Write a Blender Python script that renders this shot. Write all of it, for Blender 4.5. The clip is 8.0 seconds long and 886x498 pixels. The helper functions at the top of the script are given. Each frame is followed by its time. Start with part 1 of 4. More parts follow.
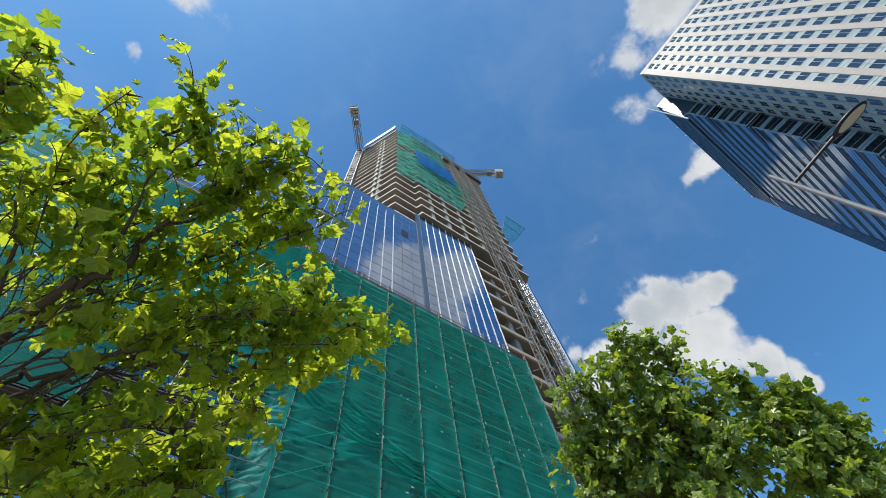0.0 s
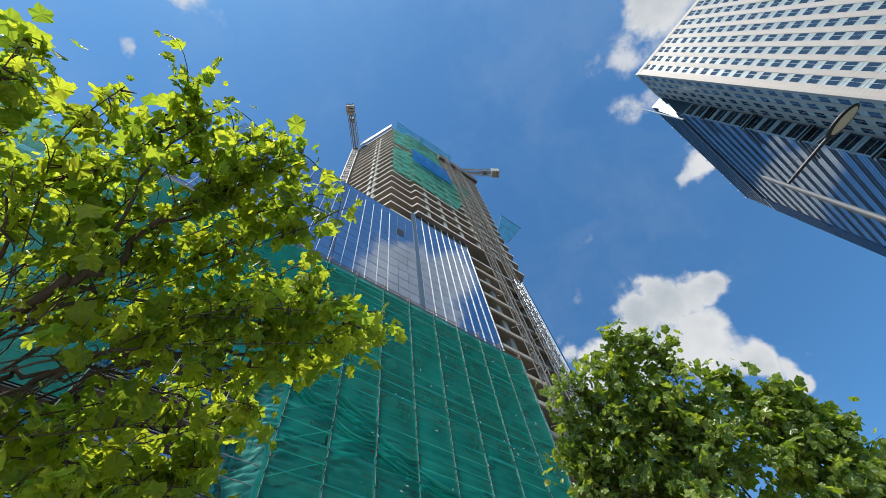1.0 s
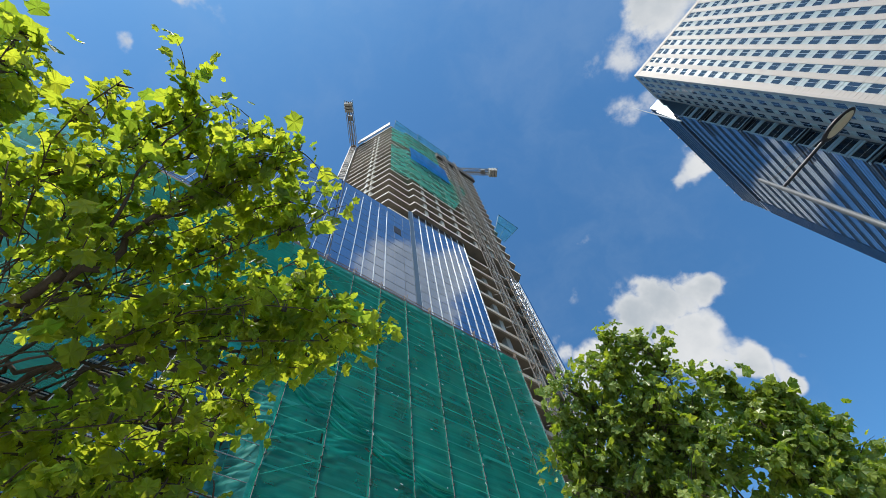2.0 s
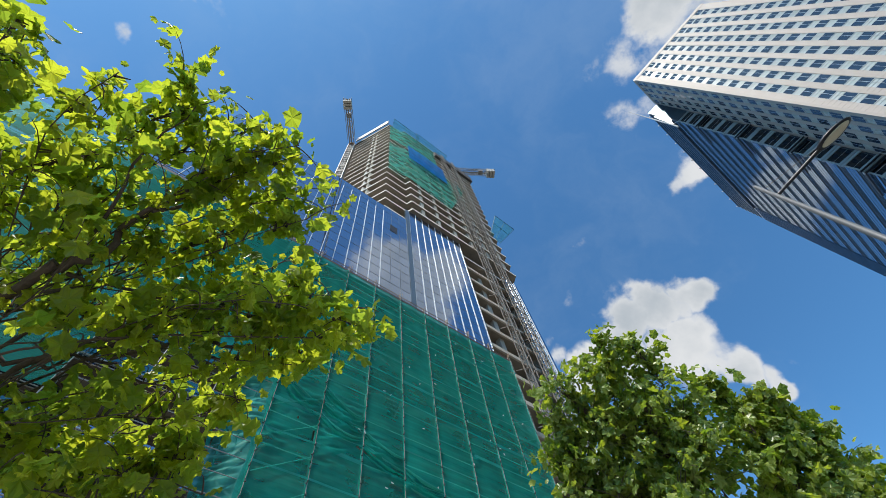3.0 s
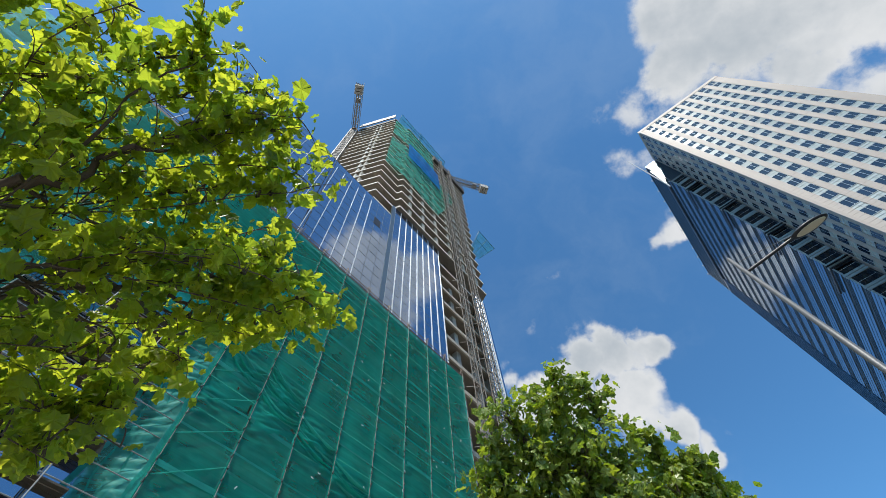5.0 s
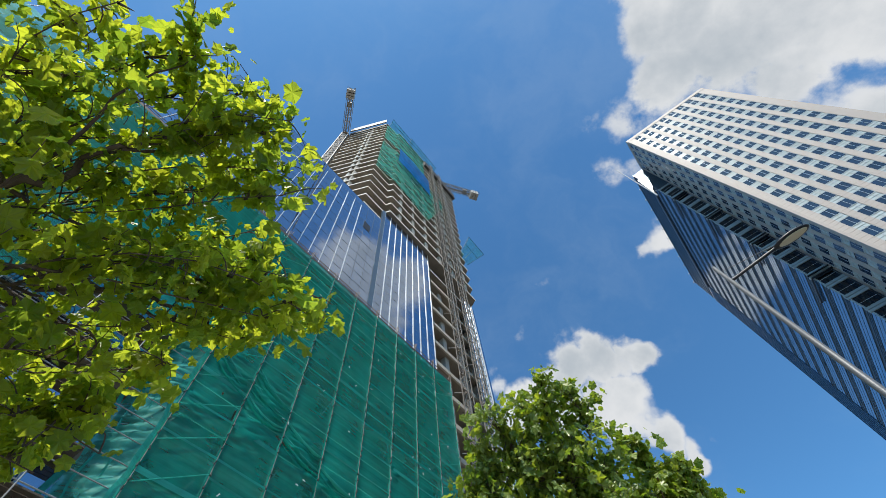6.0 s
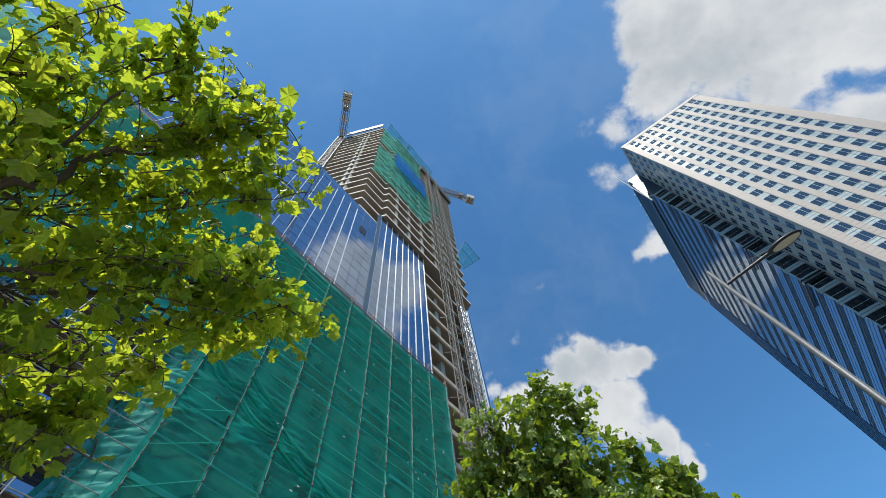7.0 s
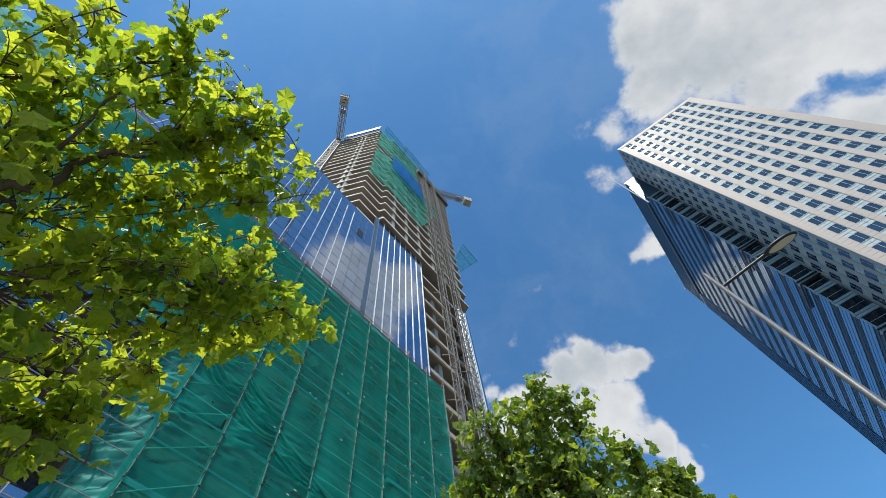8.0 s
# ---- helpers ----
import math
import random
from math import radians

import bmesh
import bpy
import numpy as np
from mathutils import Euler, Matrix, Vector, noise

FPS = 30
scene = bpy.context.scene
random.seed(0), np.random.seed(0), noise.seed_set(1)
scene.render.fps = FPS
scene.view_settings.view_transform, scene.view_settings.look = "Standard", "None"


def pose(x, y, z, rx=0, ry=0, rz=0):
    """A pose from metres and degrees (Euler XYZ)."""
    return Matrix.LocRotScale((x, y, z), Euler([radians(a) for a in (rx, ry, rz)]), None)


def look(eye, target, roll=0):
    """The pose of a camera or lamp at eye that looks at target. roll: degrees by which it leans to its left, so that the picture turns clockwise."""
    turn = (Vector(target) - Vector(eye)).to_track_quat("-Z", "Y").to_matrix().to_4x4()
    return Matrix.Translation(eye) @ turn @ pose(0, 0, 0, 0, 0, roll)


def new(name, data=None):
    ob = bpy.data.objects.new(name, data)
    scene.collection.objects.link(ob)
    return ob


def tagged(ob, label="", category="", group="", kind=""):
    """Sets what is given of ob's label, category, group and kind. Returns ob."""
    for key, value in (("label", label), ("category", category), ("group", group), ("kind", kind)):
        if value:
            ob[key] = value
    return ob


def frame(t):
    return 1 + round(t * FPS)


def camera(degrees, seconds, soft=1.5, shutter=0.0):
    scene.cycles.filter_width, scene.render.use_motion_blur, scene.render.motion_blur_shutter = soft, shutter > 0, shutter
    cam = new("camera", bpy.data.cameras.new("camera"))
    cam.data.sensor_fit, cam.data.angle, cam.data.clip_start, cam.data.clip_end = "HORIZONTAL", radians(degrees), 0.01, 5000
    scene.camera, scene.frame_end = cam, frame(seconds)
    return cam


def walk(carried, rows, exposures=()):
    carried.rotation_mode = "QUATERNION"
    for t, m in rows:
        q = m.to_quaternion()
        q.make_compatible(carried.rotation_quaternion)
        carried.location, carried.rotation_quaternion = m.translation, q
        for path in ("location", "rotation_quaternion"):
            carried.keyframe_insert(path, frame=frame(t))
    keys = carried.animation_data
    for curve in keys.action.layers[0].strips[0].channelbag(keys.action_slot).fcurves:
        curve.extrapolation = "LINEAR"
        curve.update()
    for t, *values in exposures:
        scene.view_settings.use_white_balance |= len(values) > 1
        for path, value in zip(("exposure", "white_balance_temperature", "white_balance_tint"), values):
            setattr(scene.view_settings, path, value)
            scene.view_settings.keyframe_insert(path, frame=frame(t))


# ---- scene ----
cam = camera(92.5, 8.0, soft=0.4)
# seconds, then the turn of a hand-held camera that stays in one place at eye height
PATH = [
    (0.0, 154.85, 5.42, 24.18),
    (0.5, 154.78, 5.58, 23.91),
    (1.0, 154.66, 5.83, 23.67),
    (1.5, 154.55, 5.96, 23.42),
    (1.7, 154.51, 5.96, 23.27),
    (2.8, 154.27, 5.91, 21.87),
    (3.0, 154.25, 5.89, 21.57),
    (3.5, 154.19, 5.43, 20.09),
    (4.0, 154.02, 4.26, 16.59),
    (4.5, 153.88, 2.93, 11.70),
    (4.7, 153.90, 2.80, 10.28),
    (5.8, 154.59, 3.84, 7.91),
    (6.0, 154.69, 3.94, 7.72),
    (6.5, 154.99, 4.16, 7.46),
    (7.0, 155.21, 4.36, 7.33),
    (7.5, 155.37, 4.59, 7.26),
    (8.0, 155.53, 4.74, 7.30),
]
EYE = (0.0, 0.0, 1.6)
walk(cam, [(t, pose(*EYE, rx, ry, rz)) for t, rx, ry, rz in PATH])

# ---- sky, sun, exposure ----
SUN_AZ, SUN_EL = 188.0, 57.0      # degrees clockwise from +y, and up
scene.view_settings.exposure = 0.0


def bearing(az, el):
    a, e = radians(az), radians(el)
    return Vector((math.sin(a) * math.cos(e), math.cos(a) * math.cos(e), math.sin(e)))


sun = new("sun", bpy.data.lights.new("sun", "SUN"))
sun.data.energy, sun.data.angle, sun.data.color = 5.0, radians(0.53), (1.0, 0.94, 0.84)
sun.matrix_world = look(bearing(SUN_AZ, SUN_EL) * 300, (0, 0, 0))


class Nodes:
    """Short hand for building a node tree."""

    def __init__(self, tree):
        self.tree = tree
        tree.nodes.clear()

    def add(self, kind, inputs=None, operation=None, data_type=None, blend_type=None, interpolation_type=None, uv_map=None, use_clamp=False):
        n = self.tree.nodes.new(kind)
        if operation:
            n.operation = operation
        if use_clamp:
            n.use_clamp = True
        if data_type:
            n.data_type = data_type
        if blend_type:
            n.blend_type = blend_type
        if interpolation_type:
            n.interpolation_type = interpolation_type
        if uv_map:
            n.uv_map = uv_map
        for k, v in (inputs or {}).items():
            if isinstance(v, bpy.types.NodeSocket):
                self.tree.links.new(v, n.inputs[k])
            else:
                n.inputs[k].default_value = v
        return n

    def math(self, op, a, b=0.0, c=0.0, clamp=False):
        return self.add("ShaderNodeMath", {0: a, 1: b, 2: c}, operation=op, use_clamp=clamp).outputs[0]

    def mix(self, f, a, b, kind="MIX"):
        n = self.add("ShaderNodeMix", data_type="RGBA", blend_type=kind)
        for i, v in ((0, f), (6, a), (7, b)):
            if isinstance(v, bpy.types.NodeSocket):
                self.tree.links.new(v, n.inputs[i])
            else:
                n.inputs[i].default_value = v
        return n.outputs[2]

    def ramp(self, v, lo, hi, a=0.0, b=1.0):
        return self.add("ShaderNodeMapRange", {0: v, 1: lo, 2: hi, 3: a, 4: b}, interpolation_type="SMOOTHSTEP").outputs[0]

    def noise(self, vec, scale, detail=5.0, rough=0.55, out=0):
        return self.add("ShaderNodeTexNoise", {"Vector": vec, "Scale": scale, "Detail": detail, "Roughness": rough}).outputs[out]


# heaps of cloud: bearing, height, angular radius, weight
CLOUDS = [
    (25, 44.5, 3.9, 0.97), (30.0, 43.0, 2.6, 0.90), (20, 45.0, 3.9, 0.97), (16, 42.0, 4.4, 0.95), (24, 39.5, 4.2, 0.95), (26.5, 35, 2.6, 0.86), (27, 31.5, 2.2, 0.8), (11, 42, 4.2, 0.85),
    (12.9, 50.8, 1.6, 0.37), (8.2, 48.6, 2.0, 0.44), (7.5, 45.5, 2.2, 0.60),
    (94, 50, 12.0, 1.08), (83, 55, 7.0, 0.95), (75, 38, 6.5, 0.98), (88, 60.5, 6.2, 0.95), (77, 60, 5.0, 0.9), (86, 45, 5.5, 0.85), (78, 48, 5.0, 0.85), (68, 62.3, 3.8, 0.58), (64, 65.5, 2.8, 0.44), (53, 60.6, 3.4, 0.52), (58, 58.6, 2.8, 0.46),
    (47.2, 51.2, 3.0, 0.80), (104, 34, 9, 0.9), (-126.5, 67.5, 3.4, 0.68), (-115, 61.8, 1.8, 0.58), (20.5, 55.6, 1.3, 0.37), (31.3, 31.6, 1.3, 0.37)]
world = bpy.data.worlds.new("sky")
world.use_nodes = True
scene.world = world
g = Nodes(world.node_tree)
sky = g.add("ShaderNodeTexSky")
sky.sky_type, sky.sun_disc = "NISHITA", False
sky.sun_elevation, sky.sun_rotation = radians(SUN_EL), radians(SUN_AZ)
sky.air_density, sky.dust_density, sky.ozone_density = 0.90, 0.42, 3.3
way = g.add("ShaderNodeTexCoord").outputs["Generated"]
warp = g.add("ShaderNodeVectorMath", {0: g.noise(way, 7.0, 4.0, out=1), 1: (0.5, 0.5, 0.5)}, operation="SUBTRACT").outputs[0]
warp = g.add("ShaderNodeVectorMath", {0: warp, 3: 0.16}, operation="SCALE").outputs[0]
bent = g.add("ShaderNodeVectorMath", {0: way, 1: warp}, operation="ADD").outputs[0]
heap = None
for az, el, size, weight in CLOUDS:
    far = g.add("ShaderNodeVectorMath", {0: bent, 1: bearing(az, el)}, operation="DISTANCE").outputs["Value"]
    lump = g.ramp(far, radians(size) * 1.5, radians(size) * 0.25, 0.0, weight)
    heap = lump if heap is None else g.math("MAXIMUM", heap, lump)
fluff = g.noise(way, 13.0, 12.0, 0.64)
veil = g.noise(bent, 2.6, 7.0, 0.6)
thick = g.math("ADD", heap, g.math("MULTIPLY", g.math("SUBTRACT", fluff, 0.5), 1.3))
cover = g.math("MULTIPLY", g.ramp(thick, 0.30, 0.72), g.ramp(heap, 0.0, 0.75, 0.0, 1.0))
shade = g.noise(way, 6.0, 8.0, 0.58)
white = g.mix(g.ramp(g.math("ADD", g.math("MULTIPLY", heap, 0.5), shade), 0.70, 1.22), (6.2, 6.35, 6.5, 1), (3.7, 4.15, 4.6, 1))
thin = g.ramp(veil, 0.40, 0.72, 0.0, 0.16)
tone = g.mix(1.0, sky.outputs[0], (0.80, 1.41, 1.64, 1), "MULTIPLY")
hazy = g.mix(thin, tone, (3.6, 4.6, 5.8, 1))
g.add("ShaderNodeOutputWorld", {0: g.add("ShaderNodeBackground", {0: g.mix(cover, hazy, white), 1: 0.122}).outputs[0]})


# ---- materials ----
def surface(name, colour, rough=0.7, metal=0.0, vary=0.25, scale=1.2, bump=0.15, grain=40.0, dirt=0.0, spec=0.5, island=0.0, streak=False):
    """Paint, stone, metal: stains at one scale, grain at another, and fine relief."""
    m = bpy.data.materials.new(name)
    m.use_nodes = True
    g = Nodes(m.node_tree)
    at = g.add("ShaderNodeTexCoord").outputs["Object"]
    at = g.add("ShaderNodeMapping", {0: at, 3: (1.0, 1.0, 0.15 if streak else 1.0)}).outputs[0]
    big, fine = g.noise(at, scale, 5.0), g.noise(at, grain, 3.0)
    k = g.math("ADD", g.math("MULTIPLY", g.math("SUBTRACT", big, 0.5), 2.0 * vary), g.math("MULTIPLY", g.math("SUBTRACT", fine, 0.5), vary))
    if island:
        r = g.math("ADD", g.add("ShaderNodeObjectInfo").outputs["Random"], g.add("ShaderNodeNewGeometry").outputs["Random Per Island"])
        k = g.math("ADD", k, g.math("MULTIPLY", g.math("SUBTRACT", g.math("FRACT", r), 0.5), island))
    lit = g.math("ADD", k, 1.0)
    tint = g.add("ShaderNodeCombineColor", {0: lit, 1: lit, 2: lit}).outputs[0]
    base = g.mix(1.0, (*colour, 1), tint, "MULTIPLY")
    if dirt:
        base = g.mix(g.ramp(g.noise(at, scale * 2.7, 6.0, 0.65), 0.52, 0.75, 0.0, dirt), base, (0.10, 0.085, 0.07, 1))
    relief = g.add("ShaderNodeBump", {"Strength": bump, "Distance": 0.02, "Height": fine}).outputs[0]
    b = g.add("ShaderNodeBsdfPrincipled", {"Base Color": base, "Roughness": rough, "Metallic": metal, "Specular IOR Level": spec, "Normal": relief})
    g.add("ShaderNodeOutputMaterial", {0: b.outputs[0]})
    return m


def facade_glass(name, colour, ior=1.7, rough=0.02, coat=0.45, tint=(0.80, 0.90, 1.0)):
    """Coated facade glass: a metal-oxide mirror layer over a dark blue body, each pane a little different."""
    m = bpy.data.materials.new(name)
    m.use_nodes = True
    g = Nodes(m.node_tree)
    at = g.add("ShaderNodeTexCoord").outputs["Object"]
    r = g.add("ShaderNodeObjectInfo").outputs["Random"]
    k = g.math("ADD", g.math("MULTIPLY", r, 0.5), 0.75)
    base = g.mix(1.0, (*colour, 1), g.add("ShaderNodeCombineColor", {0: k, 1: k, 2: k}).outputs[0], "MULTIPLY")
    wave = g.add("ShaderNodeBump", {"Strength": 0.05, "Distance": 0.05, "Height": g.noise(at, 0.7, 2.0)}).outputs[0]
    b = g.add("ShaderNodeBsdfPrincipled", {"Base Color": base, "Roughness": rough, "IOR": ior, "Normal": wave})
    film = g.add("ShaderNodeBsdfGlossy", {0: (*tint, 1), 1: rough, "Normal": wave})
    share = g.math("ADD", g.math("MULTIPLY", g.math("SUBTRACT", r, 0.5), 0.12 * coat), coat)
    g.add("ShaderNodeOutputMaterial", {0: g.add("ShaderNodeMixShader", {0: share, 1: b.outputs[0], 2: film.outputs[0]}).outputs[0]})
    return m


def netting(name, colour, open_part, weave=True):
    """Woven plastic net: part of the light goes straight through, the threads glow when lit from behind."""
    m = bpy.data.materials.new(name)
    m.use_nodes = True
    g = Nodes(m.node_tree)
    at = g.add("ShaderNodeTexCoord").outputs["Object"]
    big = g.noise(g.add("ShaderNodeMapping", {0: at, 3: (0.035, 1.0, 2.6)}).outputs[0], 1.3, 5.0, 0.7)
    wide = g.noise(at, 0.45, 3.0)
    k = g.math("MULTIPLY", g.ramp(big, 0.3, 0.7, 0.84, 1.16), g.ramp(wide, 0.3, 0.7, 0.86, 1.14))
    r = g.math("ADD", g.math("MULTIPLY", g.add("ShaderNodeObjectInfo").outputs["Random"], 0.3), 0.85)
    k = g.math("MULTIPLY", k, r)
    base = g.mix(1.0, (*colour, 1), g.add("ShaderNodeCombineColor", {0: k, 1: k, 2: k}).outputs[0], "MULTIPLY")
    both = g.add("ShaderNodeMixShader", {0: 0.45, 1: g.add("ShaderNodeBsdfDiffuse", {0: base}).outputs[0], 2: g.add("ShaderNodeBsdfTranslucent", {0: base}).outputs[0]})
    sheen = g.add("ShaderNodeMixShader", {0: 0.025, 1: both.outputs[0], 2: g.add("ShaderNodeBsdfGlossy", {0: (0.6, 0.9, 0.85, 1), 1: 0.45}).outputs[0]})
    gap = g.ramp(g.noise(at, 0.35, 3.0), 0.3, 0.7, open_part * 0.8, open_part * 1.2)
    thru = g.add("ShaderNodeMixShader", {0: gap, 1: sheen.outputs[0], 2: g.add("ShaderNodeBsdfTransparent", {0: (0.75, 0.95, 0.9, 1)}).outputs[0]})
    g.add("ShaderNodeOutputMaterial", {0: thru.outputs[0]})
    return m


def foliage(name, dark, light, glow, share=0.5):
    """A leaf: waxy above, light shining through it from behind; each leaf has its own tone."""
    m = bpy.data.materials.new(name)
    m.use_nodes = True
    g = Nodes(m.node_tree)
    at = g.add("ShaderNodeTexCoord").outputs["Object"]
    r = g.math("FRACT", g.math("ADD", g.add("ShaderNodeObjectInfo").outputs["Random"], g.add("ShaderNodeNewGeometry").outputs["Random Per Island"]))
    r = g.math("ADD", g.math("MULTIPLY", r, 0.8), g.math("MULTIPLY", g.noise(at, 14.0, 4.0), 0.3))
    flat = g.add("ShaderNodeSeparateXYZ", {0: g.add("ShaderNodeUVMap", uv_map="leaf").outputs[0]})
    turn = g.math("ARCTAN2", flat.outputs[1], g.math("SUBTRACT", flat.outputs[0], 0.1))
    rib = g.ramp(g.math("ABSOLUTE", g.math("SINE", g.math("MULTIPLY", turn, 3.75))), 0.05, 0.22, 1.0, 0.0)
    base = g.mix(g.math("MULTIPLY", rib, 0.5), g.mix(r, (*dark, 1), (*light, 1)), (light[0] * 1.5, light[1] * 1.4, light[2] * 1.6, 1))
    shine = g.mix(r, (glow[0] * 0.28, glow[1] * 0.46, glow[2] * 0.6, 1), (*glow, 1))
    shine = g.mix(g.math("MULTIPLY", rib, 0.45), shine, (glow[0] * 0.45, glow[1] * 0.5, glow[2], 1))
    relief = g.add("ShaderNodeBump", {"Strength": 0.3, "Distance": 0.004, "Height": g.noise(at, 60.0, 3.0)}).outputs[0]
    front = g.add("ShaderNodeBsdfPrincipled", {"Base Color": base, "Roughness": 0.36, "Specular IOR Level": 0.6, "Normal": relief})
    back = g.add("ShaderNodeBsdfTranslucent", {0: shine})
    g.add("ShaderNodeOutputMaterial", {0: g.add("ShaderNodeMixShader", {0: share, 1: front.outputs[0], 2: back.outputs[0]}).outputs[0]})
    return m


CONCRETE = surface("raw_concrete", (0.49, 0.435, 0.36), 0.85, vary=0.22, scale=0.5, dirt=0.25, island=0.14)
# slab concrete toned dark: the shade between floors is in its colour
SHADED_CONCRETE = surface("shaded_concrete", (0.29, 0.25, 0.20), 0.9, vary=0.3, scale=0.35, dirt=0.35, island=0.2)
# same concrete toned pale as if sunlit, for slab edges and one column row
LIT_CONCRETE = surface("lit_concrete", (0.74, 0.69, 0.61), 0.8, vary=0.12, scale=0.4, dirt=0.1, island=0.1)
CONCRETE_GREY = surface("grey_concrete", (0.42, 0.40, 0.37), 0.85, vary=0.25, scale=0.6, dirt=0.35, island=0.12)
DARK = surface("dark_shuttering", (0.05, 0.042, 0.036), 0.7, vary=0.3)
# core and back walls: interior shade put into a darker concrete colour
SHADOW_CORE = surface("shadow_core_wall", (0.30, 0.27, 0.235), 0.9, vary=0.3, scale=0.4)
STEEL = surface("galvanised_steel", (0.28, 0.275, 0.26), 0.55, 0.3, vary=0.25, scale=2.0, dirt=0.3)
MAST_STEEL = surface("weathered_mast_steel", (0.22, 0.195, 0.17), 0.65, 0.2, vary=0.3, scale=2.0)
RUST = surface("rusty_tube", (0.20, 0.13, 0.085), 0.65, 0.3, vary=0.35, scale=3.0)
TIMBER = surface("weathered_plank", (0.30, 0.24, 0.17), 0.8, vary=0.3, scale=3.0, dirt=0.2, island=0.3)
# darker copy of the plank colour, standing in for shade on the left bays
SHADED_TIMBER = surface("shaded_plank", (0.09, 0.07, 0.05), 0.75, vary=0.3, scale=3.0, dirt=0.3, island=0.3)
WHITE_METAL = surface("white_aluminium", (0.80, 0.80, 0.79), 0.35, 0.2, vary=0.05, scale=2.0)
PANEL_GREY = surface("light_panel", (0.25, 0.24, 0.235), 0.5, 0.1, vary=0.15)
BLACK_METAL = surface("black_metal", (0.025, 0.026, 0.03), 0.4, 0.4, vary=0.2)
STONE = surface("cream_cladding", (0.40, 0.34, 0.295), 0.6, vary=0.06, scale=0.25, dirt=0.06, island=0.09, streak=True)
SPANDREL = surface("pale_spandrel", (0.46, 0.50, 0.48), 0.25, vary=0.12, scale=0.5, island=0.1)
FRAME_WHITE = surface("white_frame", (0.44, 0.46, 0.46), 0.4, vary=0.06)
FRAME_DARK = surface("dark_frame", (0.06, 0.07, 0.085), 0.4, 0.3, vary=0.15)
BAND = surface("steel_blue_band", (0.08, 0.14, 0.20), 0.32, 0.5, vary=0.10)
TAN = surface("tan_cladding", (0.13, 0.09, 0.055), 0.7, vary=0.2, scale=0.8, island=0.15)
GLASS = facade_glass("blue_facade_glass", (0.012, 0.030, 0.075), 1.8, coat=0.36, tint=(0.66, 0.80, 1.0))
GLASS_W = facade_glass("tinted_window_glass", (0.012, 0.026, 0.052), 1.5, coat=0.03)
GLASS_B = facade_glass("deep_blue_glass", (0.012, 0.050, 0.12), 1.7, coat=0.36, tint=(0.66, 0.84, 1.0))
NET = netting("green_net", (0.008, 0.36, 0.28), 0.40)
NET_EDGE = netting("green_net_fold", (0.04, 0.42, 0.35), 0.20)
CORD = surface("dark_tie", (0.03, 0.06, 0.055), 0.8, vary=0.3)
NET_PATCH = surface("pale_label", (0.45, 0.60, 0.56), 0.6, vary=0.2)
NET_SHEER = netting("sheer_green_net", (0.16, 0.70, 0.54), 0.62)
NET_FAN = netting("sheer_blue_green_net", (0.10, 0.50, 0.50), 0.74)
NET_END = netting("end_net", (0.08, 0.52, 0.45), 0.50)
NET_BLUE = netting("blue_net", (0.03, 0.24, 0.78), 0.40)
BARK = surface("bark", (0.085, 0.062, 0.045), 0.9, vary=0.4, scale=9.0, bump=0.6, grain=60.0)
LEAF = foliage("plane_leaf", (0.05, 0.09, 0.012), (0.16, 0.20, 0.03), (0.76, 0.81, 0.045), 0.68)
LEAF_FAR = foliage("dark_plane_leaf", (0.035, 0.08, 0.012), (0.30, 0.36, 0.085), (0.64, 0.74, 0.035), 0.46)
ASPHALT = surface("asphalt", (0.05, 0.05, 0.052), 0.9, vary=0.2, scale=0.6, bump=0.4, grain=120.0)
PAVING = surface("paving", (0.30, 0.285, 0.265), 0.85, vary=0.15, scale=0.8, island=0.15)
EARTH = surface("ground", (0.16, 0.15, 0.12), 0.95, vary=0.3, scale=0.05)
LAMP_METAL = surface("lamp_grey_paint", (0.12, 0.125, 0.13), 0.5, 0.3, vary=0.12, scale=4.0)
LENS = surface("lamp_lens", (0.50, 0.46, 0.34), 0.25, vary=0.15, scale=8.0)


# ---- building helpers ----
def box(bm, x0, x1, y0, y1, z0, z1):
    v = [bm.verts.new((x, y, z)) for z in (z0, z1) for x, y in ((x0, y0), (x1, y0), (x1, y1), (x0, y1))]
    for f in ((3, 2, 1, 0), (4, 5, 6, 7), (0, 1, 5, 4), (1, 2, 6, 5), (2, 3, 7, 6), (3, 0, 4, 7)):
        bm.faces.new([v[i] for i in f])


def prism(bm, outline, z0, z1):
    """A flat plan raised from z0 to z1."""
    lo = [bm.verts.new((x, y, z0)) for x, y in outline]
    hi = [bm.verts.new((x, y, z1)) for x, y in outline]
    n = len(lo)
    bm.faces.new(lo[::-1]), bm.faces.new(hi)
    for i in range(n):
        bm.faces.new((lo[i], lo[(i + 1) % n], hi[(i + 1) % n], hi[i]))


def tube(bm, p, q, r0, r1=None, sides=6):
    p, q = Vector(p), Vector(q)
    r1 = r0 if r1 is None else r1
    d = (q - p).normalized()
    a = d.orthogonal().normalized()
    b = d.cross(a)
    rings = []
    for c, r in ((p, r0), (q, r1)):
        rings.append([bm.verts.new(c + (a * math.cos(k) + b * math.sin(k)) * r) for k in (2 * math.pi * i / sides for i in range(sides))])
    for i in range(sides):
        j = (i + 1) % sides
        bm.faces.new((rings[0][i], rings[0][j], rings[1][j], rings[1][i]))
    bm.faces.new(rings[0][::-1]), bm.faces.new(rings[1])


